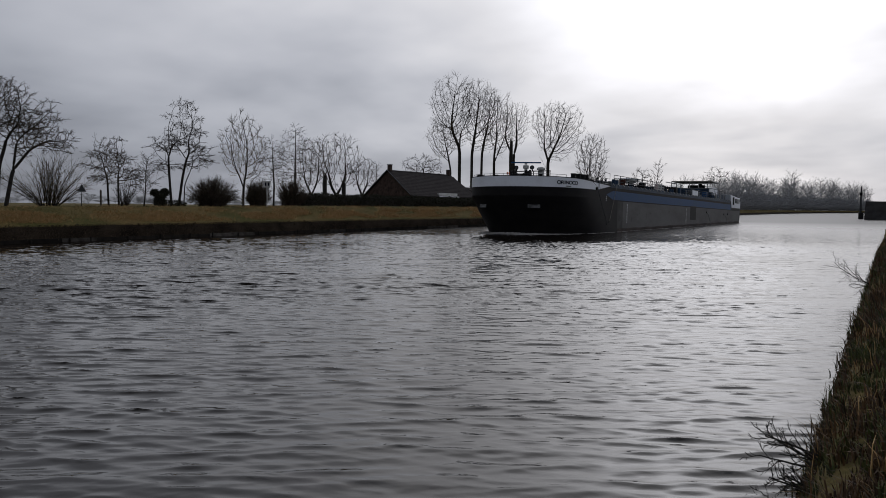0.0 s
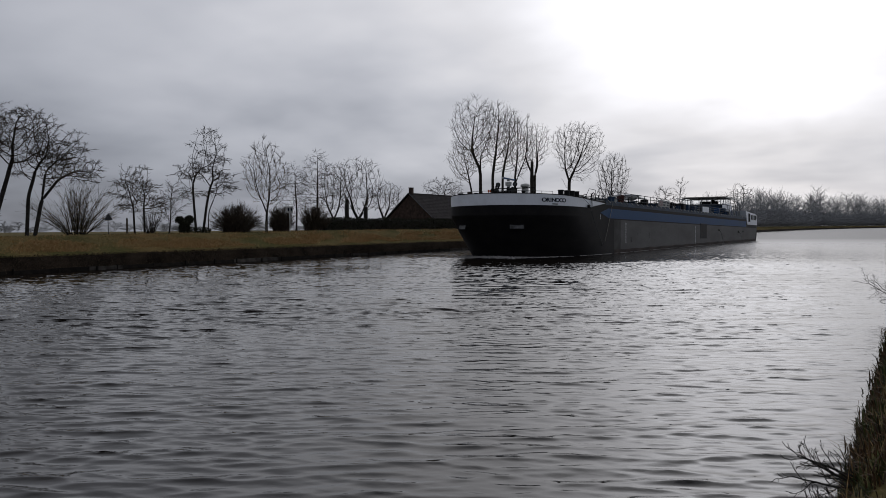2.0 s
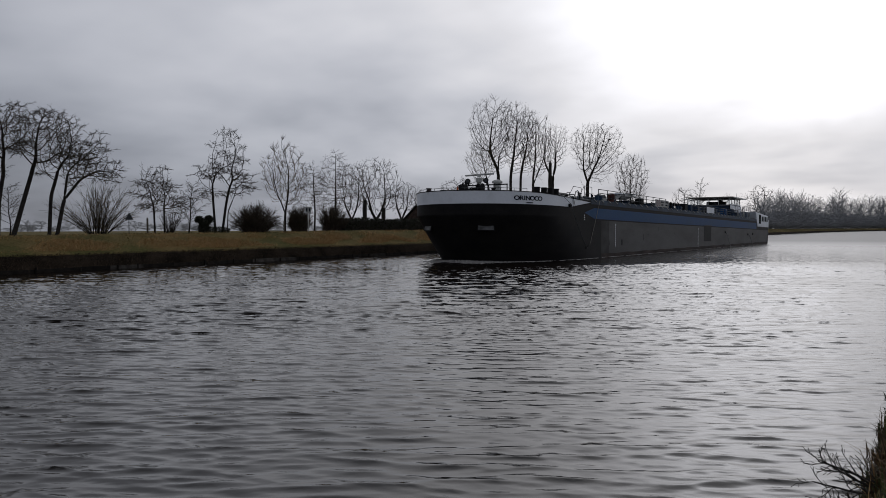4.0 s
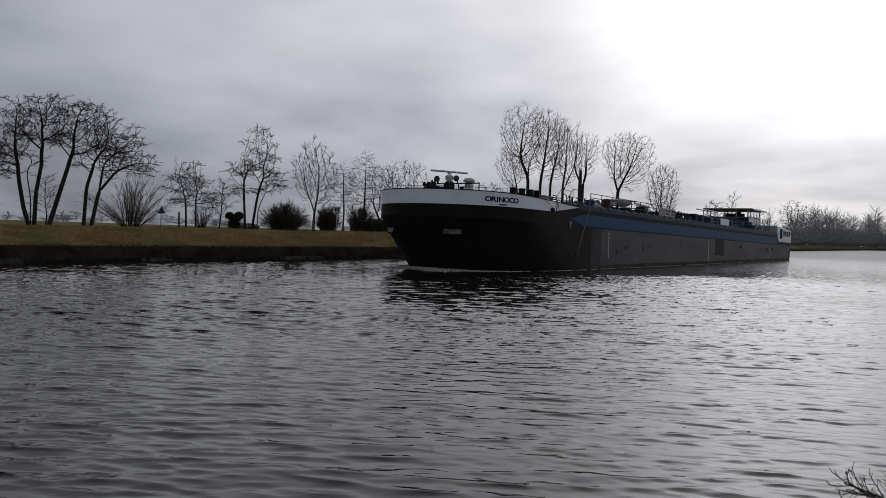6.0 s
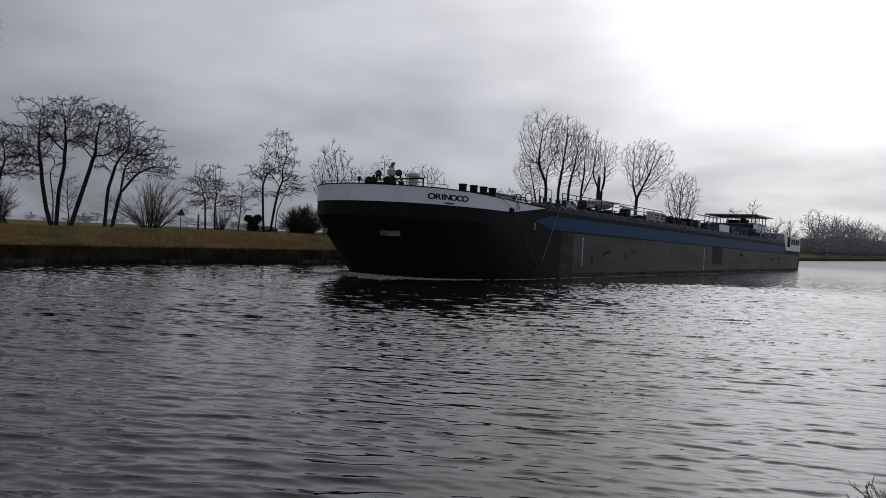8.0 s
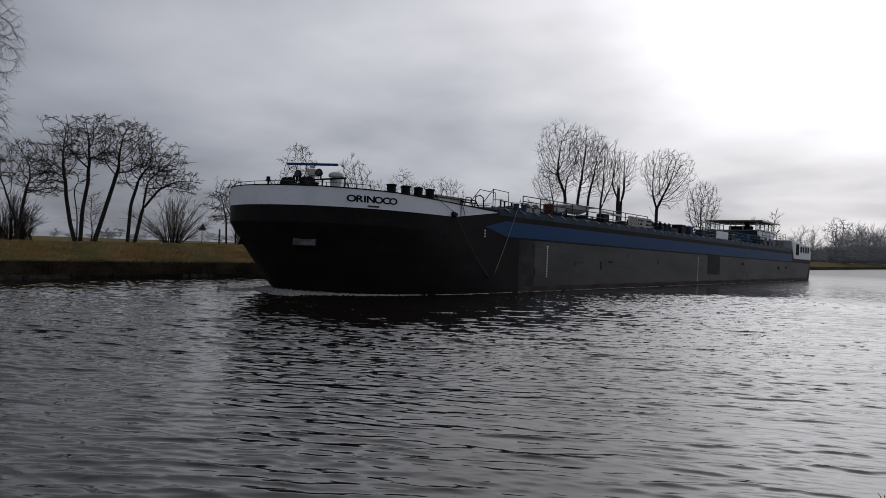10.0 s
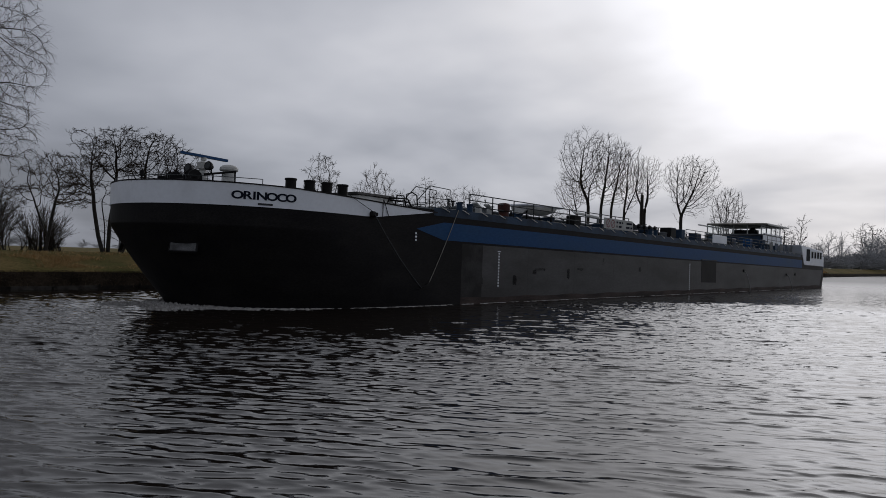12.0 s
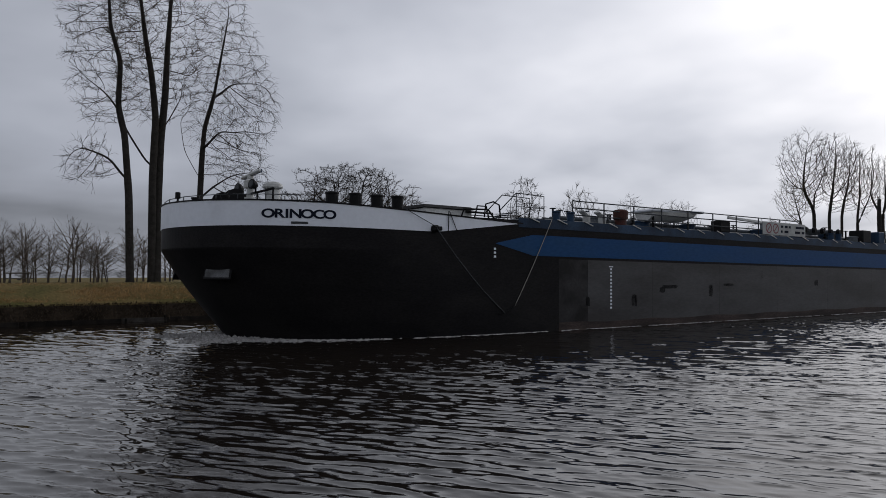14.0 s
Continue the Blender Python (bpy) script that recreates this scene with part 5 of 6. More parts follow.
crown_tree("tall_bare_tree", -66.0, 20.3, TALL, [lift([(0, 0), (0.1, 7), (0.25, 10.8), (0.45, 13.6), (1.2, 16.3), (1.7, 19.3), (2.4, 23.5)]), lift([(0.15, 7.6), (1.6, 8.9)], 0.6), lift([(0.3, 11.6), (1.8, 13.4)], -0.5), lift([(0.2, 9), (-1.2, 11.6), (-1.6, 14.5)], 0.4), lift([(1.3, 16.3), (2.8, 17.8)], 0.5)],
           egg_buds(54, 950, 2.2, 3.5, 8.5, 26.0) + egg_buds(58, 380, 3.8, 2.4, 6.4, 14.5) + egg_buds(59, 240, 5.0, 1.8, 12, 19.5), 0.31, 0.013, 0.42, 0.46, 0.03, 0.18, 54, 3, 0.9, 0.28, "tall trees", taper=0.35)
# trees by the gate and the garden
crown_tree("bare_tree", -66.0, 66.0, "upright bare tree forked low, ivy at its foot", [lift([(0, 0), (0.05, 2.4), (-0.4, 3.8)]), lift([(0.05, 2.4), (0.35, 4.2)], 0.3)],
           egg_buds(61, 620, 0.0, 2.8, 2.8, 11.2, fat=0.12), 0.15, 0.013, 0.32, 0.34, 0.22, 0.10, 61, 3, 0.6, 0, "garden trees", M_WTWIG)
crown_tree("bare_tree", -70.0, 79.6, "conical bare tree behind the hedge", [lift([(0, 0), (0.05, 4), (0.1, 8), (0.1, 10.8)])],
           egg_buds(62, 560, 0.0, 3.0, 1.6, 11.6, fat=-0.35), 0.17, 0.013, 0.34, 0.36, 0.12, 0.10, 62, 3, 0.6, 0, "garden trees")
crown_tree("bare_tree", -72.0, 77.6, "conical bare tree behind the hedge", [lift([(0, 0), (0.1, 3), (-0.1, 7), (0, 9)])],
           egg_buds(63, 420, -0.4, 2.6, 1.8, 9.6, fat=-0.3), 0.13, 0.013, 0.34, 0.36, 0.12, 0.10, 63, 3, 0.6, 0, "garden trees")
for seed, x, y, hw_, hi_, n_, tr in ((64, -72.0, 91.0, 4.2, 11.6, 330, 0.32), (65, -72.0, 97.5, 2.6, 8.0, 200, 0.28), (66, -73.0, 86.5, 3.2, 10.4, 260, 0.22)):
    crown_tree("fruit_tree", x, y, "old spreading bare fruit tree", [lift([(0, 0), (0.1, 1.9), (-0.18 * hw_, 3.4)]), lift([(0.1, 1.9), (0.22 * hw_, 3.3)], 0.8)],
               egg_buds(seed, int(n_ * 1.8), 0.1, hw_, 2.6, hi_, 0.1), tr, 0.014, 0.36, 0.4, 0.10, 0.16, seed, 3, 0.6, 0, "garden trees")
build_tree("young_tree", "thin", 67, -85.0, 120.8, 9.5, 5.0, 0.10, "thin bare tree behind the house")
crown_tree("bare_tree", -100.0, 160.4, "rounded dense bare tree behind the house", [lift([(0, 0), (0, 5), (0.3, 9)])], egg_buds(68, 420, 0, 5.6, 5.5, 13.6), 0.3, 0.03, 0.6, 0.65, 0.06, 0.14, 68, 2, 0.9)
# poplars beyond the house
POP = "tall fan-shaped bare poplar with fine upright twigs"


def poplar(az, seed, stems, crowns, tr, n, x=-90.0, label=POP, group="poplars", twig=0.021, mat=None, up=0.20):
    buds = []
    for k, (cx, hw, low, top) in enumerate(crowns):
        buds += egg_buds(seed * 7 + k, int(2.1 * n / len(crowns)), cx, hw, low, top, 0.05, 0.8, 0.28)
    crown_tree("poplar_tree" if group else "bare_tree", x, -x / math.tan(radians(az)), label, [lift(s, 0.8 * (-1) ** k) for k, s in enumerate(stems)], buds, tr, twig, 0.62, 0.62, up, 0.10, seed, 2, 1.3, 0, group, mat, fork=0.28, taper=0.1)


poplar(29.88, 170, [[(0, 0), (0.2, 9), (-0.4, 12)]], [(-1.7, 3.9, 11, 21.0)], 0.22, 300, twig=0.022, mat=M_WTWIG)
poplar(29.17, 171, [[(0, 0), (0, 15), (0.1, 18)], [(0, 14.5), (-1.6, 18), (-2.0, 20)]], [(-1.1, 6.2, 13.5, 32.4)], 0.40, 640)
poplar(28.26, 172, [[(0, 0), (0, 13.5), (0.6, 18)]], [(1.6, 4.7, 13.5, 31.8)], 0.36, 500)
poplar(27.57, 173, [[(0, 0), (0.2, 14), (0.9, 18)]], [(2.0, 3.3, 14, 31.0)], 0.32, 420)
poplar(26.60, 174, [[(0, 0), (0, 14), (0.4, 17)], [(0, 12), (1.6, 16)]], [(1.2, 4.2, 13.5, 29.6)], 0.35, 460)
poplar(25.17, 175, [[(0, 0), (0, 14.2), (-1.6, 17.6), (-2.4, 20)], [(0, 14.2), (0.8, 17.6), (0.8, 20)]], [(0.6, 3.9, 16.5, 29.0), (-1.7, 2.7, 17, 27.5)], 0.46, 520)
poplar(22.62, 176, [[(0, 0), (0, 14.6), (1.6, 18)], [(0, 14.6), (-1.2, 18.5)], [(-0.1, 11.5), (-2.0, 15.0)]], [(2.8, 8.2, 14.0, 32.4), (1.6, 6.6, 17, 32.0)], 0.50, 820)
poplar(19.55, 177, [[(0, 0), (0.1, 6.5)]], [(0.4, 5.5, 4.5, 25.4)], 0.34, 480, -88.0, "conical upright bare tree by the canal", "", 0.034, up=0.30)
crown_tree("bare_tree", -88.0, 309.2, "rounded bare tree far along the canal", [lift([(0, 0), (0, 7), (0.5, 12)])], egg_buds(78, 260, 0, 5.0, 7, 17.0), 0.3, 0.05, 0.9, 0.95, 0.08, 0.14, 78, 2, 1.2)
build_tree("young_tree", "thin", 79, -75.0, 280.3, 19.0, 5.0, 0.18, "slender bare tree with a tuft at its top", twig=0.05)
crown_tree("bare_tree", -92.0, 479.0, "upright bare tree far along the canal", [lift([(0, 0), (0, 6), (-2, 14), (-3, 20)]), lift([(0, 6), (2.5, 13), (3, 21)])], egg_buds(80, 260, 0, 8.0, 8, 26), 0.5, 0.07, 1.2, 1.3, 0.15, 0.12, 80, 2, 1.8)


def stump(x, y, h, r, label):
    t = empty("pollard_stump", pose(x, y, land_z(x, y) - 0.1), label, "tree stump")
    v, f = [], []
    tube_geo([(0, 0, 0), (0.05, 0.02, h * 0.4), (0, 0.05, h * 0.75), (0.08, 0.1, h)], [r * 1.2, r, r * 1.05, r * 0.8], 8, v, f)
    mesh_object("trunk", v, f, M_BARK, t)
    v, f = [], []
    rr = random.Random(int(y))
    for k in range(14):
        a = rr.uniform(0, 6.28)
        tube_geo([(0, 0.05, h * 0.9), (0.3 * math.cos(a), 0.3 * math.sin(a), h + 0.3), (0.5 * math.cos(a), 0.5 * math.sin(a), h + 0.9)], [0.04, 0.03, 0.015], 4, v, f)
    mesh_object("shoots", v, f, M_TWIG, t)


stump(-70.0, 85.9, 4.7, 0.30, "thick pollarded trunk behind the hedge")
stump(-70.0, 90.3, 3.7, 0.30, "thick pollarded trunk behind the hedge")
stump(-89.4, 188.6, 18.5, 0.5, "broken dark trunk among the poplars")


# ---------------------------------------------------------------- shrubs, hedge, house
def evergreen(name, seed, x, y, boxes, size, count, label, category="shrub"):
    t = empty(name, pose(x, y, land_z(x, y) - 0.05), label, category)
    v, f = leaf_mass(seed, boxes, size, count)
    mesh_object("foliage", v, f, M_HEDGE, t)
    v, f = [], []
    for (cx, cy, cz), h in boxes:
        tube_geo([(cx, cy, 0), (cx, cy, cz)], [0.06, 0.04], 5, v, f)
    mesh_object("stems", v, f, M_BARK, t)
    return t


evergreen("clipped_shrub", 1, -63.0, 51.6, [((0, 0, 0.55), (0.5, 0.6, 0.6)), ((0, -0.55, 1.45), (0.35, 0.42, 0.32)), ((0, 0.6, 1.5), (0.35, 0.5, 0.38)), ((0, 0.1, 1.1), (0.4, 0.5, 0.4))], 0.06, 1500, "dark clipped evergreen shrub with two lobes")
build_shrub("dense_shrub", 2, -63.0, 58.4, 3.1, 6.0, 150, "dense dark rounded bare shrub on the dike", 0.013, M_BRUSH, 44, 1.5)
build_shrub("dense_shrub", 3, -65.0, 67.4, 3.2, 3.6, 120, "dark ivy-covered shrub at the foot of a tree", 0.013, M_BRUSH, 40, 1.45)
build_shrub("dense_shrub", 4, -66.5, 75.0, 3.4, 4.6, 120, "dark dense shrub beside the hedge", 0.013, M_BRUSH, 40, 1.45)
evergreen("low_hedge", 5, -64.5, 54.3, [((0, 0, 0.35), (0.5, 2.0, 0.45))], 0.06, 1500, "low dark clipped hedge", "hedge")


def build_hedge():
    t = empty("garden_hedge", pose(-66.0, 76.5, profile_z(-66) - 0.05), "long dark clipped garden hedge", "hedge")
    boxes = [((0, 1.5 + 3.0 * i, 0.95), (0.7, 1.75, 1.05 + 0.08 * math.sin(i * 1.7))) for i in range(19)]
    v, f = leaf_mass(9, boxes, 0.09, 1700, 4)
    mesh_object("foliage", v, f, M_HEDGE, t)
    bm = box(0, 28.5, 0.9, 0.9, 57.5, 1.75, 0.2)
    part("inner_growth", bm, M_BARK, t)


build_hedge()


def build_house():
    h = empty("house", pose(-78.0, 113.6, 2.5), "low dark farmhouse with a long tiled roof and two chimneys", "house")
    L_, hw, eave, ridge = 23.5, 5.2, 2.5, 6.9
    part("wall", box(0, L_ / 2, eave / 2, hw * 2 - 0.8, L_, eave, 0.03), M_BRICK, h, "brown brick wall")
    for y in (0.05, L_ - 0.05):
        bm = bmesh.new()
        a = [bm.verts.new((x, y + d, z)) for d in (-0.12, 0.12) for x, z in ((-hw + 0.4, eave), (hw - 0.4, eave), (0, ridge - 0.25))]
        bm.faces.new(a[:3])
        bm.faces.new(a[3:][::-1])
        for i in range(3):
            bm.faces.new((a[i], a[(i + 1) % 3], a[3 + (i + 1) % 3], a[3 + i]))
        part("gable", bm, M_BRICK, h)
    roof = empty_part("roof", h, "dark tiled roof")
    # tile courses, each a long lapped strip
    n = 16
    for s in (1, -1):
        for i in range(n):
            t0, t1 = i / n, (i + 1.15) / n
            x0, x1 = s * hw * (1 - t0), s * hw * (1 - min(t1, 1))
            z0, z1 = eave - 0.15 + (ridge - eave + 0.15) * t0, eave - 0.15 + (ridge - eave + 0.15) * min(t1, 1)
            back = 2.6 * (i / n) if s == 1 else 2.6 * (i / n)
            v = [(x0, -0.4, z0 + 0.07), (x0, L_ + 1.4 - back, z0 + 0.07), (x1, L_ + 1.4 - back, z1 + 0.02), (x1, -0.4, z1 + 0.02),
                 (x0, -0.4, z0 - 0.05), (x0, L_ + 1.4 - back, z0 - 0.05), (x1, L_ + 1.4 - back, z1 - 0.08), (x1, -0.4, z1 - 0.08)]
            f = [(0, 1, 2, 3), (4, 7, 6, 5), (0, 4, 5, 1), (1, 5, 6, 2), (2, 6, 7, 3), (3, 7, 4, 0)]
            mesh_object("tile_course", v, f, M_ROOF, roof)
    part("ridge_cap", box(0, L_ / 2 - 0.6, ridge + 0.04, 0.3, L_ - 0.9, 0.14, 0.05), M_ROOF, roof)
    for s in (1, -1):
        tubes("barge_board", [([(s * hw, -0.45, eave - 0.1), (0, -0.45, ridge + 0.08)], 0.07)], M_GREY, h, "grey barge board", 4)
    for y in (0.5, 21.5):
        c = part("chimney", box(0, y, ridge + 0.45, 0.6, 0.75, 1.1, 0.04), M_BRICK, h, "brick chimney")
        part("chimney_cap", box(0, y, ridge + 1.03, 0.72, 0.87, 0.12, 0.03), M_BLACK, c)
    part("gutter", box(hw + 0.05, 13.0, eave - 0.12, 0.14, 7.5, 0.16, 0.03), M_WHITE, h, "white fascia under the eaves")
    dr = part("dormer", box(hw - 1.0, 13.0, eave + 0.2, 1.6, 7.0, 0.7, 0.04), M_CREAM, h)
    for i in range(3):
        w = part("window", box(hw - 0.38, 4.0 + 5.0 * i, 1.3, 0.08, 1.4, 1.2, 0.02), M_CREAM, h)
        part("pane", box(hw - 0.33, 4.0 + 5.0 * i, 1.3, 0.02, 1.2, 1.0, 0), M_DARKGLASS, w)


build_house()


def build_annex():
    h = empty("barn", pose(-77.0, 141.0, 2.5), "low dark outbuilding beside the farmhouse", "building")
    part("wall", box(0, 4, 1.2, 7, 8, 2.4, 0.03), M_BRICK, h)
    v = [(-4, -0.3, 2.3), (4, -0.3, 2.3), (0, -0.3, 4.6), (-4, 8.3, 2.3), (4, 8.3, 2.3), (0, 8.3, 4.6)]
    mesh_object("roof", v, [(0, 1, 2), (3, 5, 4), (1, 4, 5, 2), (0, 2, 5, 3), (0, 3, 4, 1)], M_ROOF, h)


build_annex()


# ---------------------------------------------------------------- signs, posts, bench
def build_signs():
    s = empty("warning_sign", pose(-61.0, 41.7, land_z(-61, 41.7)), "triangular road sign seen from behind on a post", "road sign")
    tubes("post", [([(0, 0, -0.1), (0, 0, 1.9)], 0.035)], M_STEEL, s)
    bm = bmesh.new()
    a = [bm.verts.new((x, y, z)) for x in (-0.02, 0.02) for y, z in ((-0.36, 1.25), (0.36, 1.25), (0, 1.9))]
    bm.faces.new(a[:3][::-1])
    bm.faces.new(a[3:])
    for i in range(3):
        bm.faces.new((a[i], a[(i + 1) % 3], a[3 + (i + 1) % 3], a[3 + i]))
    b = part("sign_plate", bm, M_STEEL, s)
    b.matrix_local = pose(0.06, 0, 0, 0, 0, -40)
    p = empty("wooden_post", pose(-61.0, 43.6, land_z(-61, 43.6) - 0.05), "plain dark wooden post on the dike", "post")
    part("pole", lathe(0, 0, 0, [(0.09, 0), (0.085, 1.4), (0.05, 1.5)], 8), M_WOOD, p)
    k = empty("canal_sign", pose(-61.0, 64.7, land_z(-61, 64.7)), "square white canal sign with dark marks on a post", "sign")
    tubes("post", [([(0, 0, -0.1), (0, 0, 2.3)], 0.05)], M_CREAM, k)
    pl = part("sign_plate", box(0.08, 0, 2.5, 0.05, 0.75, 0.75, 0.02), M_BOARDW, k)
    for y in (-0.2, 0.2):
        part("writing_bar", box(0.11, y * 0.8, 2.5, 0.006, 0.16, 0.4, 0), M_INK, pl)
    for ob in (k,):
        ob.matrix_world = pose(-61.0, 64.7, land_z(-61, 64.7), 0, 0, -40)
    g = empty("farm_gate", pose(-64.0, 60.9, land_z(-64, 60.9) - 0.05), "pale barred farm gate between two posts", "gate")
    for y in (0, 3.0):
        part("gate_post", box(0, y, 0.7, 0.16, 0.16, 1.5, 0.02), M_WOOD, g)
    for z in (0.35, 0.7, 1.05):
        part("gate_bar", box(0, 1.5, z, 0.06, 2.9, 0.09, 0.01), M_CREAM, g)
    b = empty("picnic_bench", pose(-61.2, 6.3, land_z(-61.2, 6.3) - 0.03), "dark wooden picnic bench on the dike", "bench")
    part("tabletop", box(0, 0, 0.82, 0.8, 1.6, 0.09, 0.02), M_WOOD, b)
    for y in (-0.55, 0.55):
        part("leg", box(0, y, 0.4, 0.14, 0.12, 0.8, 0.02), M_WOOD, b)
    part("seat", box(0.75, 0, 0.45, 0.28, 1.6, 0.06, 0.01), M_WOOD, b)
    part("seat", box(-0.75, 0, 0.45, 0.28, 1.6, 0.06, 0.01), M_WOOD, b)
    part("stretcher", box(0, 0, 0.36, 1.6, 0.1, 0.1, 0.01), M_WOOD, b)


build_signs()


def build_moored_barge():
    m = empty("moored_barge", pose(-6.0, 296.0, 0), "dark moored barge with a thin mast at its end", "barge")
    v = [(-2.0, 0, -0.5), (5.2, 0, -0.5), (5.2, 45, -0.5), (-2.0, 45, -0.5), (-1.6, -1.0, 6.2), (5.2, -1.0, 6.2), (5.2, 45, 6.2), (-1.6, 45, 6.2)]
    mesh_object("hull", v, [(0, 1, 5, 4), (1, 2, 6, 5), (2, 3, 7, 6), (3, 0, 4, 7), (4, 5, 6, 7), (0, 3, 2, 1)], M_HULLG, m)
    part("fender", box(-2.9, 0.5, 1.2, 1.6, 1.2, 2.2, 0.2), M_BLACK, m)
    part("mast", lathe(-3.1, 0.5, 0.3, [(0.35, 0), (0.3, 6), (0.2, 11)], 8), M_STEEL, m, "thin pale mast")
    part("mast_lamp", box(-3.1, 0.5, 8.6, 0.9, 0.6, 0.9, 0.1), M_BLACK, m)


build_moored_barge()


# ---------------------------------------------------------------- distance
def far_trees(name, spots, seed, label, twig, mat, kinds=("fruit", "alder", "poplar", "thin"), drop=0.35):
    """Bare trees too far to tell apart, as one mass of stems and twigs."""
    r = random.Random(seed)
    v, f = [], []
    base = [tree_paths(k, seed + i, 1.0, 1.0) for i, k in enumerate(kinds)]
    base = [[q for q in b if q[0] <= 2] for b in base]
    for x, y, h, w in spots:
        b = r.choice(base)
        x += bend(y)
        z = land_z(x, y) - 0.03 * h
        a = r.uniform(0, 6.28)
        c, s = math.cos(a), math.sin(a)
        for lv, pts, rad in b:
            if lv == 2 and r.random() < drop:
                continue
            r0 = max(0.018 * h * rad, twig)
            if lv == 2:
                pts = [pts[0], pts[len(pts) // 2], pts[-1]]
            n = len(pts)
            tube_geo([(x + (c * p[0] - s * p[1]) * w, y + (s * p[0] + c * p[1]) * w, z + p[2] * h) for p in pts], [max(r0 * (1 - 0.7 * i / (n - 1)), twig * 0.7) for i in range(n)], 3, v, f)
    return tagged(mesh_object(name, v, f, mat), label, "woods", kind="stuff")


rr = random.Random(77)
spots, low = [], []
for y0, y1, h, k in ((330, 400, 12, 6), (400, 470, 18, 8), (470, 600, 24, 12), (600, 760, 28, 14), (760, 1000, 33, 24), (1000, 1300, 38, 32)):
    for i in range(k):
        spots.append((rr.uniform(-80, -61), rr.uniform(y0, y1), h * rr.uniform(0.85, 1.2), h * rr.uniform(0.5, 0.85)))
    for i in range(int(k * 5)):
        low.append((rr.uniform(-74, -61), rr.uniform(y0, y1), h * rr.uniform(0.25, 0.55), h * rr.uniform(0.7, 1.2)))
far_trees("canal_woods", spots, 200, "bare woods lining the canal in the distance", 0.05, M_FARHAZE)
far_trees("canal_underwood", low, 220, "low bare underwood below the far canal trees", 0.12, M_FARHAZE, ("bush", "bush"), 0.3)
spots = []
for i in range(90):
    a = radians(rr.uniform(40, 94))
    d = rr.uniform(520, 800)
    spots.append((-d * math.sin(a), d * math.cos(a), rr.uniform(4, 10), rr.uniform(8, 16)))
far_trees("field_hedgerow", spots, 300, "far hedgerow at the edge of the fields", 0.16, M_FARHAZE, ("bush", "bush", "thin"), 0.72)
spots = [(-rr.uniform(80, 92), rr.uniform(2, 24), rr.uniform(3.4, 7.2), rr.uniform(2.4, 4.2)) for i in range(58)]
far_trees("young_copse", spots, 400, "copse of thin young bare trees behind the dike", 0.012, M_COPSE)
spots = [(-rr.uniform(70, 80), rr.uniform(140, 330), rr.uniform(4, 7), rr.uniform(4, 8)) for i in range(32)]
far_trees("canal_thicket", spots, 500, "low bare thicket along the dike", 0.04, M_TWIG, ("bush", "bush", "thin"))


# ---------------------------------------------------------------- grass, reeds, branches, revetment
def blades(name, count, place, height, width, mat, label, seed, category="grass"):
    rs = random.Random(seed)
    v, f = [], []
    for i in range(count):
        x, y, sc = place(rs)
        x += bend(y)
        z = land_z(x, y) - 0.03
        h = height * sc * rs.uniform(0.5, 1.15)
        a = rs.uniform(0, 6.283)
        w = width * sc * rs.uniform(0.6, 1.2)
        bx, by = h * rs.gauss(0, 0.9), h * rs.gauss(0, 1.3)
        if category == "reeds":
            bx, by, h = abs(bx) * 0.5, by * 0.4, h * rs.choice((0.55, 0.3, -0.9, -1.3))
        dx, dy = math.cos(a) * w, math.sin(a) * w
        b = len(v)
        v += [(x - dx, y - dy, z), (x + dx, y + dy, z), (x + dx * 0.6 + bx * 0.35, y + dy * 0.6 + by * 0.35, z + h * 0.6), (x - dx * 0.6 + bx * 0.35, y - dy * 0.6 + by * 0.35, z + h * 0.6), (x + bx, y + by, z + h * 0.9)]
        f += [(b, b + 1, b + 2, b + 3), (b + 3, b + 2, b + 4)]
    return tagged(mesh_object(name, v, f, mat), label, category, kind="stuff")


def far_y(rs):
    return -20 + 300 * rs.random() ** 1.6


def patchy(x, y, s):
    return noise.noise(Vector((x * 0.55, y * 0.22, s)))


def place_dry(rs):
    while True:
        x, y = rs.uniform(-60.3, -56.2), far_y(rs)
        if patchy(x, y, 2.0) + rs.gauss(0, 0.12) > -0.02 and rs.random() < (1.0 if x > -58.8 else 0.35):
            return x, y, 0.7 + 0.004 * y


def place_green(rs):
    x, y = rs.uniform(-62.5, -57.4), far_y(rs)
    return x, y, 0.7 + 0.004 * y


blades("dry_grass", 80000, place_dry, 0.30, 0.022, M_DRY, "tawny dead grass over the far dike's slope", 1)
blades("winter_grass", 42000, place_green, 0.17, 0.022, M_GREEN, "short green winter grass on the far dike", 2)
blades("reed_fringe", 70000, lambda rs: (-55.3 - 0.62 * rs.random() ** 0.9, far_y(rs), 0.7 + 0.5 * rs.random()), 0.36, 0.026, M_REED, "brown dead reeds overhanging the water's edge", 3, "reeds")


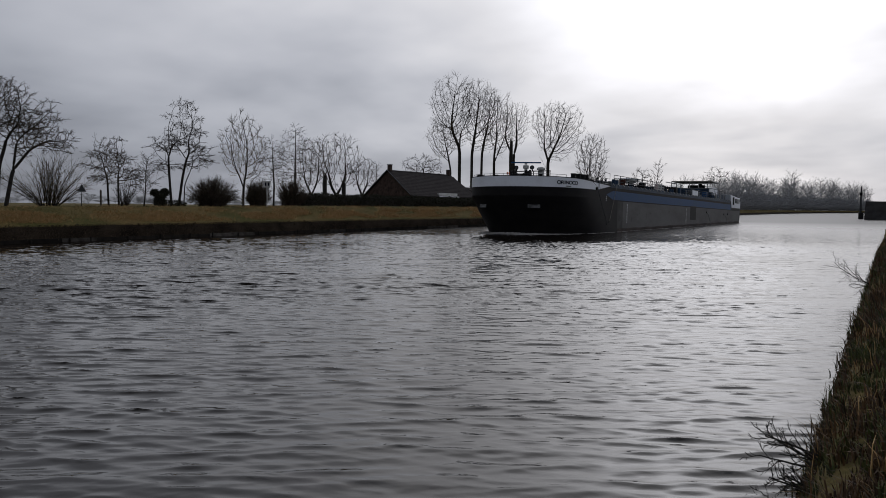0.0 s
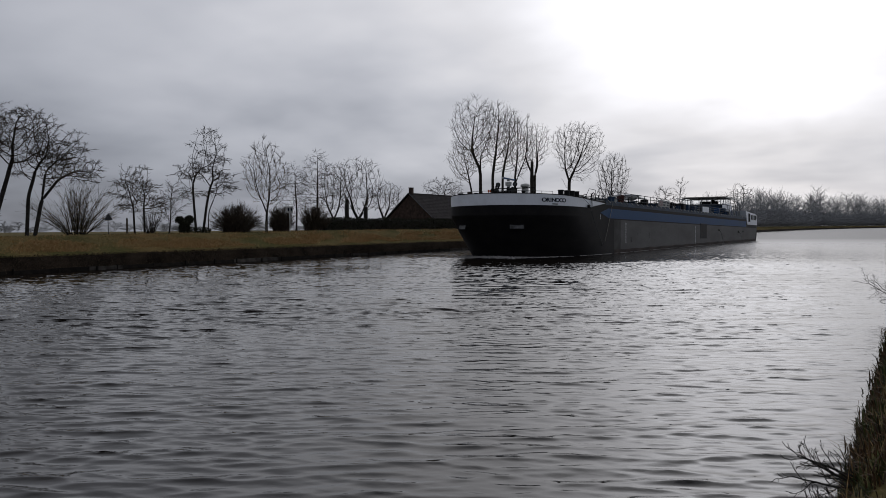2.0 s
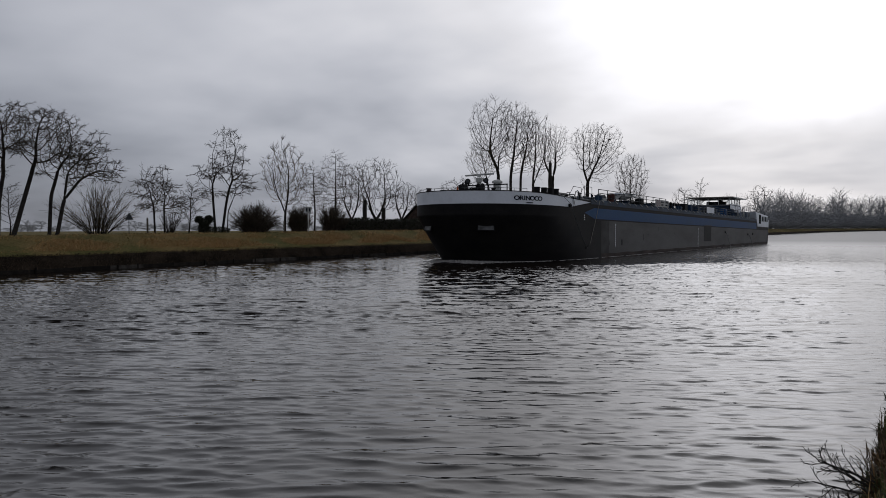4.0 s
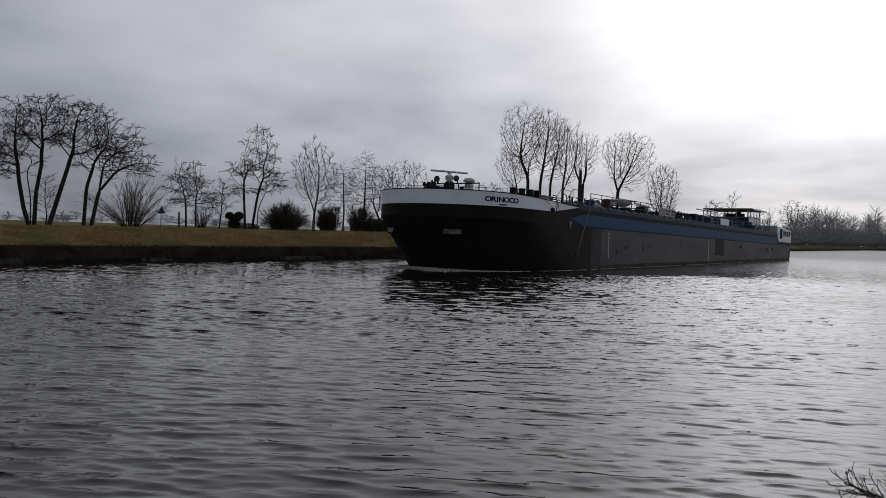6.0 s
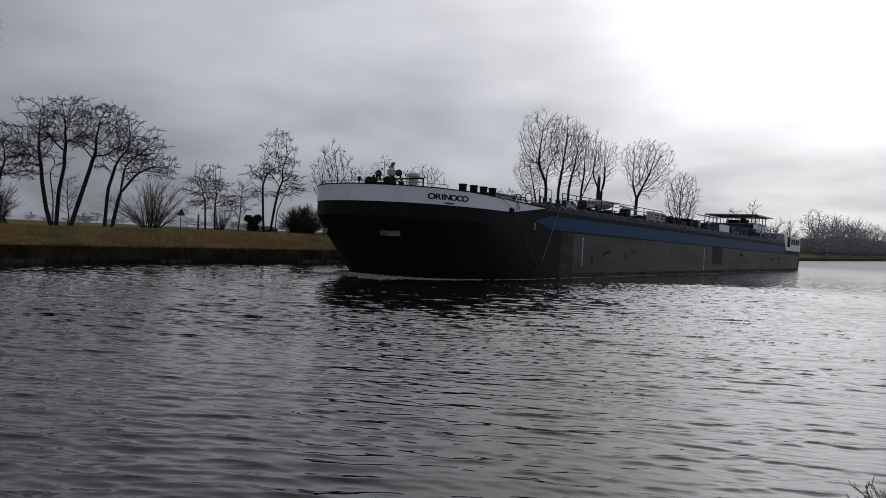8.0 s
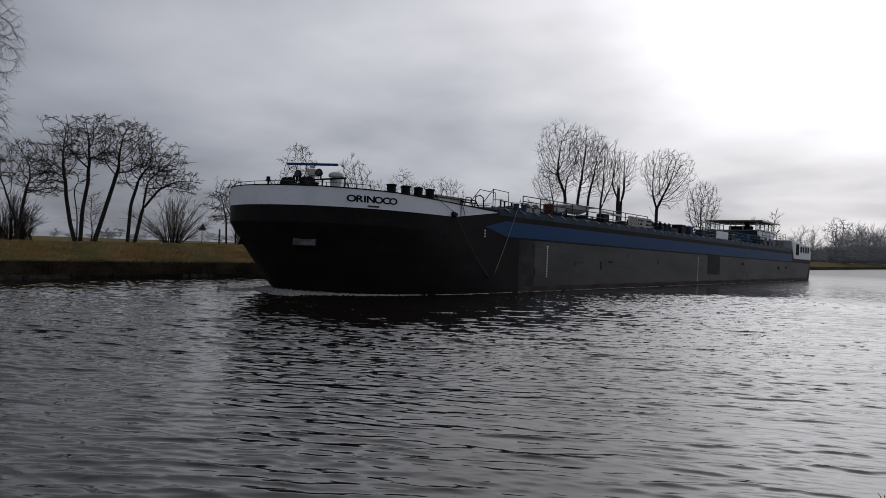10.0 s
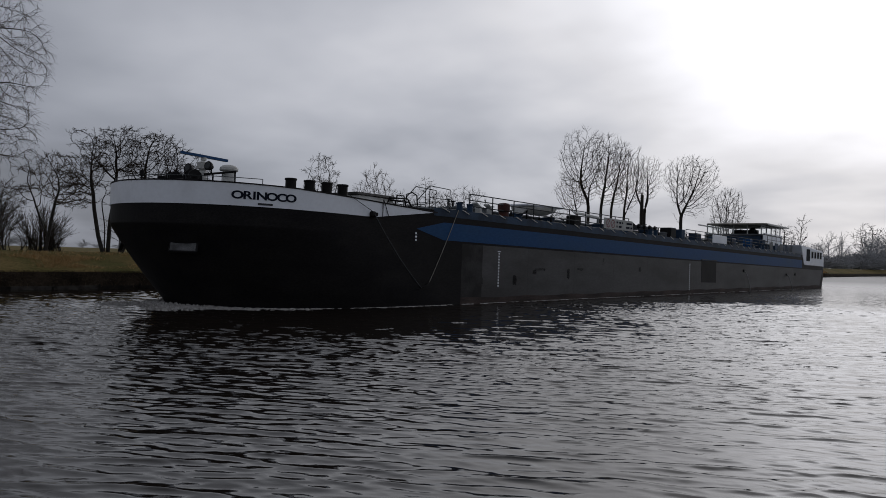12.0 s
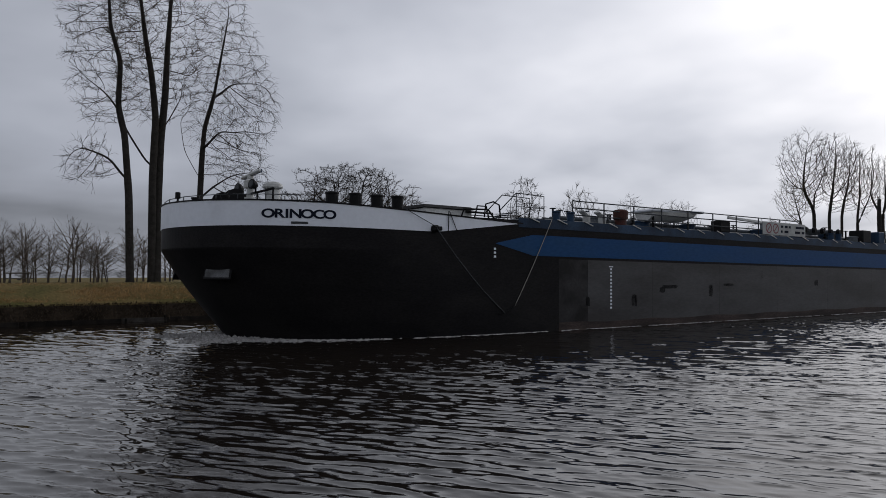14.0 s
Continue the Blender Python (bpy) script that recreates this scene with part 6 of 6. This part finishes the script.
def tufts(name, count, per, height, width, mat, label, seed, droop):
    """Tussocks on the near bank, each a spray of bent blades."""
    rs = random.Random(seed)
    v, f = [], []
    for i in range(count):
        y = 3.0 + 62 * rs.random() ** 2.0
        x = -0.62 + 2.6 * rs.random() ** 1.7 + 0.10 * noise.noise(Vector((seed * 0.2, y * 0.9, 2.0)))
        if i % 5 == 0:
            x, y = rs.uniform(-0.6, 4.5), rs.uniform(-7.0, 14.0)
            if x * x + y * y < 0.8:
                continue
        if noise.noise(Vector((x * 1.3, y * 0.8, seed * 3.7))) < -0.42:
            continue
        z = profile_z(x - NEAR_SHIFT) - 0.04
        sc = rs.uniform(0.6, 1.3) * (1 + 0.008 * y) * (1.0 + 0.6 * noise.noise(Vector((x, y * 0.7, seed + 0.5))))
        for k in range(per):
            a = rs.uniform(0, 6.283)
            h = height * sc * rs.uniform(0.4, 1.1)
            out = h * rs.uniform(0.1, 0.9) * droop
            ox, oy = x + rs.gauss(0, 0.07), y + rs.gauss(0, 0.09)
            w = width * (1 + 0.02 * y) * rs.uniform(0.6, 1.2)
            dx, dy = -math.sin(a) * w, math.cos(a) * w
            ex, ey = math.cos(a) * out - 0.12 * h, math.sin(a) * out
            b = len(v)
            v += [(ox - dx, oy - dy, z), (ox + dx, oy + dy, z), (ox + dx * 0.8 + ex * 0.35, oy + dy * 0.8 + ey * 0.35, z + h * 0.62), (ox - dx * 0.8 + ex * 0.35, oy - dy * 0.8 + ey * 0.35, z + h * 0.62),
                  (ox + ex, oy + ey, z + h * (1.0 - 0.45 * droop * rs.random()))]
            f += [(b, b + 1, b + 2, b + 3), (b + 3, b + 2, b + 4)]
    return tagged(mesh_object(name, v, f, mat), label, "grass", kind="stuff")


tufts("near_grass", 1250, 32, 0.22, 0.009, M_MOSS, "mossy green grass tussocks on the near bank", 4, 0.8)
tufts("near_dead_grass", 1500, 28, 0.27, 0.008, M_DEAD, "matted brown dead grass on the near bank", 5, 1.0)
tufts("near_straw", 240, 8, 0.42, 0.004, M_DRY, "pale straws among the near grass", 6, 1.0)


def build_branch(seed, x, y, z, aim, length, label):
    """A dead bramble-like branch reaching out over the water."""
    t = empty("bare_branch", pose(x, y, z), label, "branch")
    r = random.Random(seed)
    out = []
    sp = dict(seg=[7, 5, 3], wob=[0.10, 0.16, 0.25], trop=[0.045, 0.05, 0.04], kids=[9, 5], start=[0.2, 0.2], ang=[34, 38], ratio=[0.40, 0.36], fall=[0.4, 0.3], thin=[0.55, 0.6])
    for k in range(3):
        d = norm((aim[0] + r.gauss(0, 0.2), aim[1] + r.gauss(0, 0.25), aim[2] + r.gauss(0, 0.12)))
        grow(r, out, (r.gauss(0, 0.06), r.gauss(0, 0.1), 0), d, length * r.uniform(0.7, 1.0), 1.0, 0, sp)
    v, f, v2, f2 = [], [], [], []
    for lv, pts, rad in out:
        n = len(pts)
        r0 = max(0.016 * rad, 0.0035)
        tube_geo(pts, [max(r0 * (1 - 0.6 * i / (n - 1)), 0.003) for i in range(n)], 4, *((v, f) if lv == 0 else (v2, f2)))
    mesh_object("stem_mass", v, f, M_BARK, t)
    tagged(mesh_object("twig_mass", v2, f2, M_BARK, t), kind="stuff")


build_branch(1, -0.33, 8.6, 0.45, (-1.0, -0.05, -0.22), 1.05, "dead bare branch hanging over the canal")
build_branch(4, -0.33, 8.1, 0.34, (-1.0, 0.2, -0.30), 0.75, "dead bare branch hanging over the canal")
build_branch(2, -0.22, 28.5, 0.5, (-1.0, -0.1, 0.05), 1.7, "dead bare branch hanging over the canal")


def build_revetment():
    rv = empty("bank_revetment", pose(-55.26, 0, 0), "dark wet timber planking along the far waterline", "revetment", kind="structure")
    me = bpy.data.meshes.new("board")
    b = box(0, 0, 0, 0.07, 2.96, 0.52, 0.012)
    b.to_mesh(me)
    b.free()
    me.materials.append(M_BOARD)
    old = me.copy()
    old.name = "board"
    old.materials[0] = M_OLDBOARD
    pm = bpy.data.meshes.new("pile")
    b = lathe(0, 0, -0.6, [(0.085, 0), (0.085, 1.2), (0.06, 1.26)], 7)
    b.to_mesh(pm)
    b.free()
    pm.materials.append(M_BOARD)
    r = random.Random(8)
    for i in range(92):
        y = -14 + 3.0 * i
        for k in range(1):
            ob = new("board", old if r.random() < 0.3 else me)
            ob.parent = rv
            ob.matrix_local = Matrix.Translation((bend(y) + 0.02 + r.uniform(-0.02, 0.02), y, 0.02 + 0.31 * k + r.uniform(-0.02, 0.02))) @ pose(0, 0, 0, r.uniform(-0.5, 0.5), 0, r.uniform(-0.4, 0.4))
        ob = new("pile", pm)
        ob.parent = rv
        ob.matrix_local = Matrix.Translation((bend(y + 1.5) + 0.05, y + 1.5 + r.uniform(-0.7, 0.7), r.uniform(-0.45, -0.18)))
    ys = [264 + 20.0 * i for i in range(40)]
    v = [(bend(y) + dx, y, z) for y in ys for dx, z in ((0.04, -0.25), (0.04, 0.45), (-0.06, 0.45))]
    f = [(3 * i + k, 3 * i + k + 1, 3 * i + k + 4, 3 * i + k + 3) for i in range(len(ys) - 1) for k in (0, 1)]
    mesh_object("far_planking", v, f, M_BOARD, rv)


build_revetment()


# ---------------------------------------------------------------- plan units to metres
for me in bpy.data.meshes:
    me.transform(Matrix.Scale(U, 4))
for ob in scene.objects:
    if ob not in (cam, sun):
        ob.location = ob.location * U


# ---------------------------------------------------------------- what moves
def ship_place(t):
    """Where the barge's bow stands at t: it runs on straight and turns very slightly."""
    u = t - 14.0
    a = -0.0053 + 0.00004 * u
    dx, dy = -36.05 + 23.0, BOW_Y - 40.0
    x = -23.13 + math.cos(a) * dx - math.sin(a) * dy - 0.01867 * u + 0.00155 * u * u
    y = 40.10 + math.sin(a) * dx + math.cos(a) * dy - (4.7363 * u - 0.00048 * u * u - 0.00018 * u ** 3)
    return x, y, math.degrees(a)


def motions():
    times = [i * 1.0 for i in range(15)]
    rows, frows = [], []
    for t in times:
        x, y, a = ship_place(t)
        rows.append((t, pose(x * U, y * U, 0.95 * U, -0.82, 0, a)))
        frows.append((t, pose(x * U, y * U, 0, 0, 0, a)))
    walk(ship, rows)
    walk(foam, frows)
    scanner = next(o for o in ship.children if o.name.startswith("radar_scanner"))
    # the bar lies across x; it turns clockwise at 24 turns a minute
    walk(scanner, [(0.5 * i, pose(-0.1 * U, 4.1 * U, (DECK + 1.72) * U, 0, 0, 28 + 90 - 143.6 * (0.5 * i - 0.6))) for i in range(29)])
    walk(water, [(t, pose(0.05 * math.sin(t), -0.35 * t, 0)) for t in (0.0, 3.5, 7.0, 10.5, 14.0)])


motions()
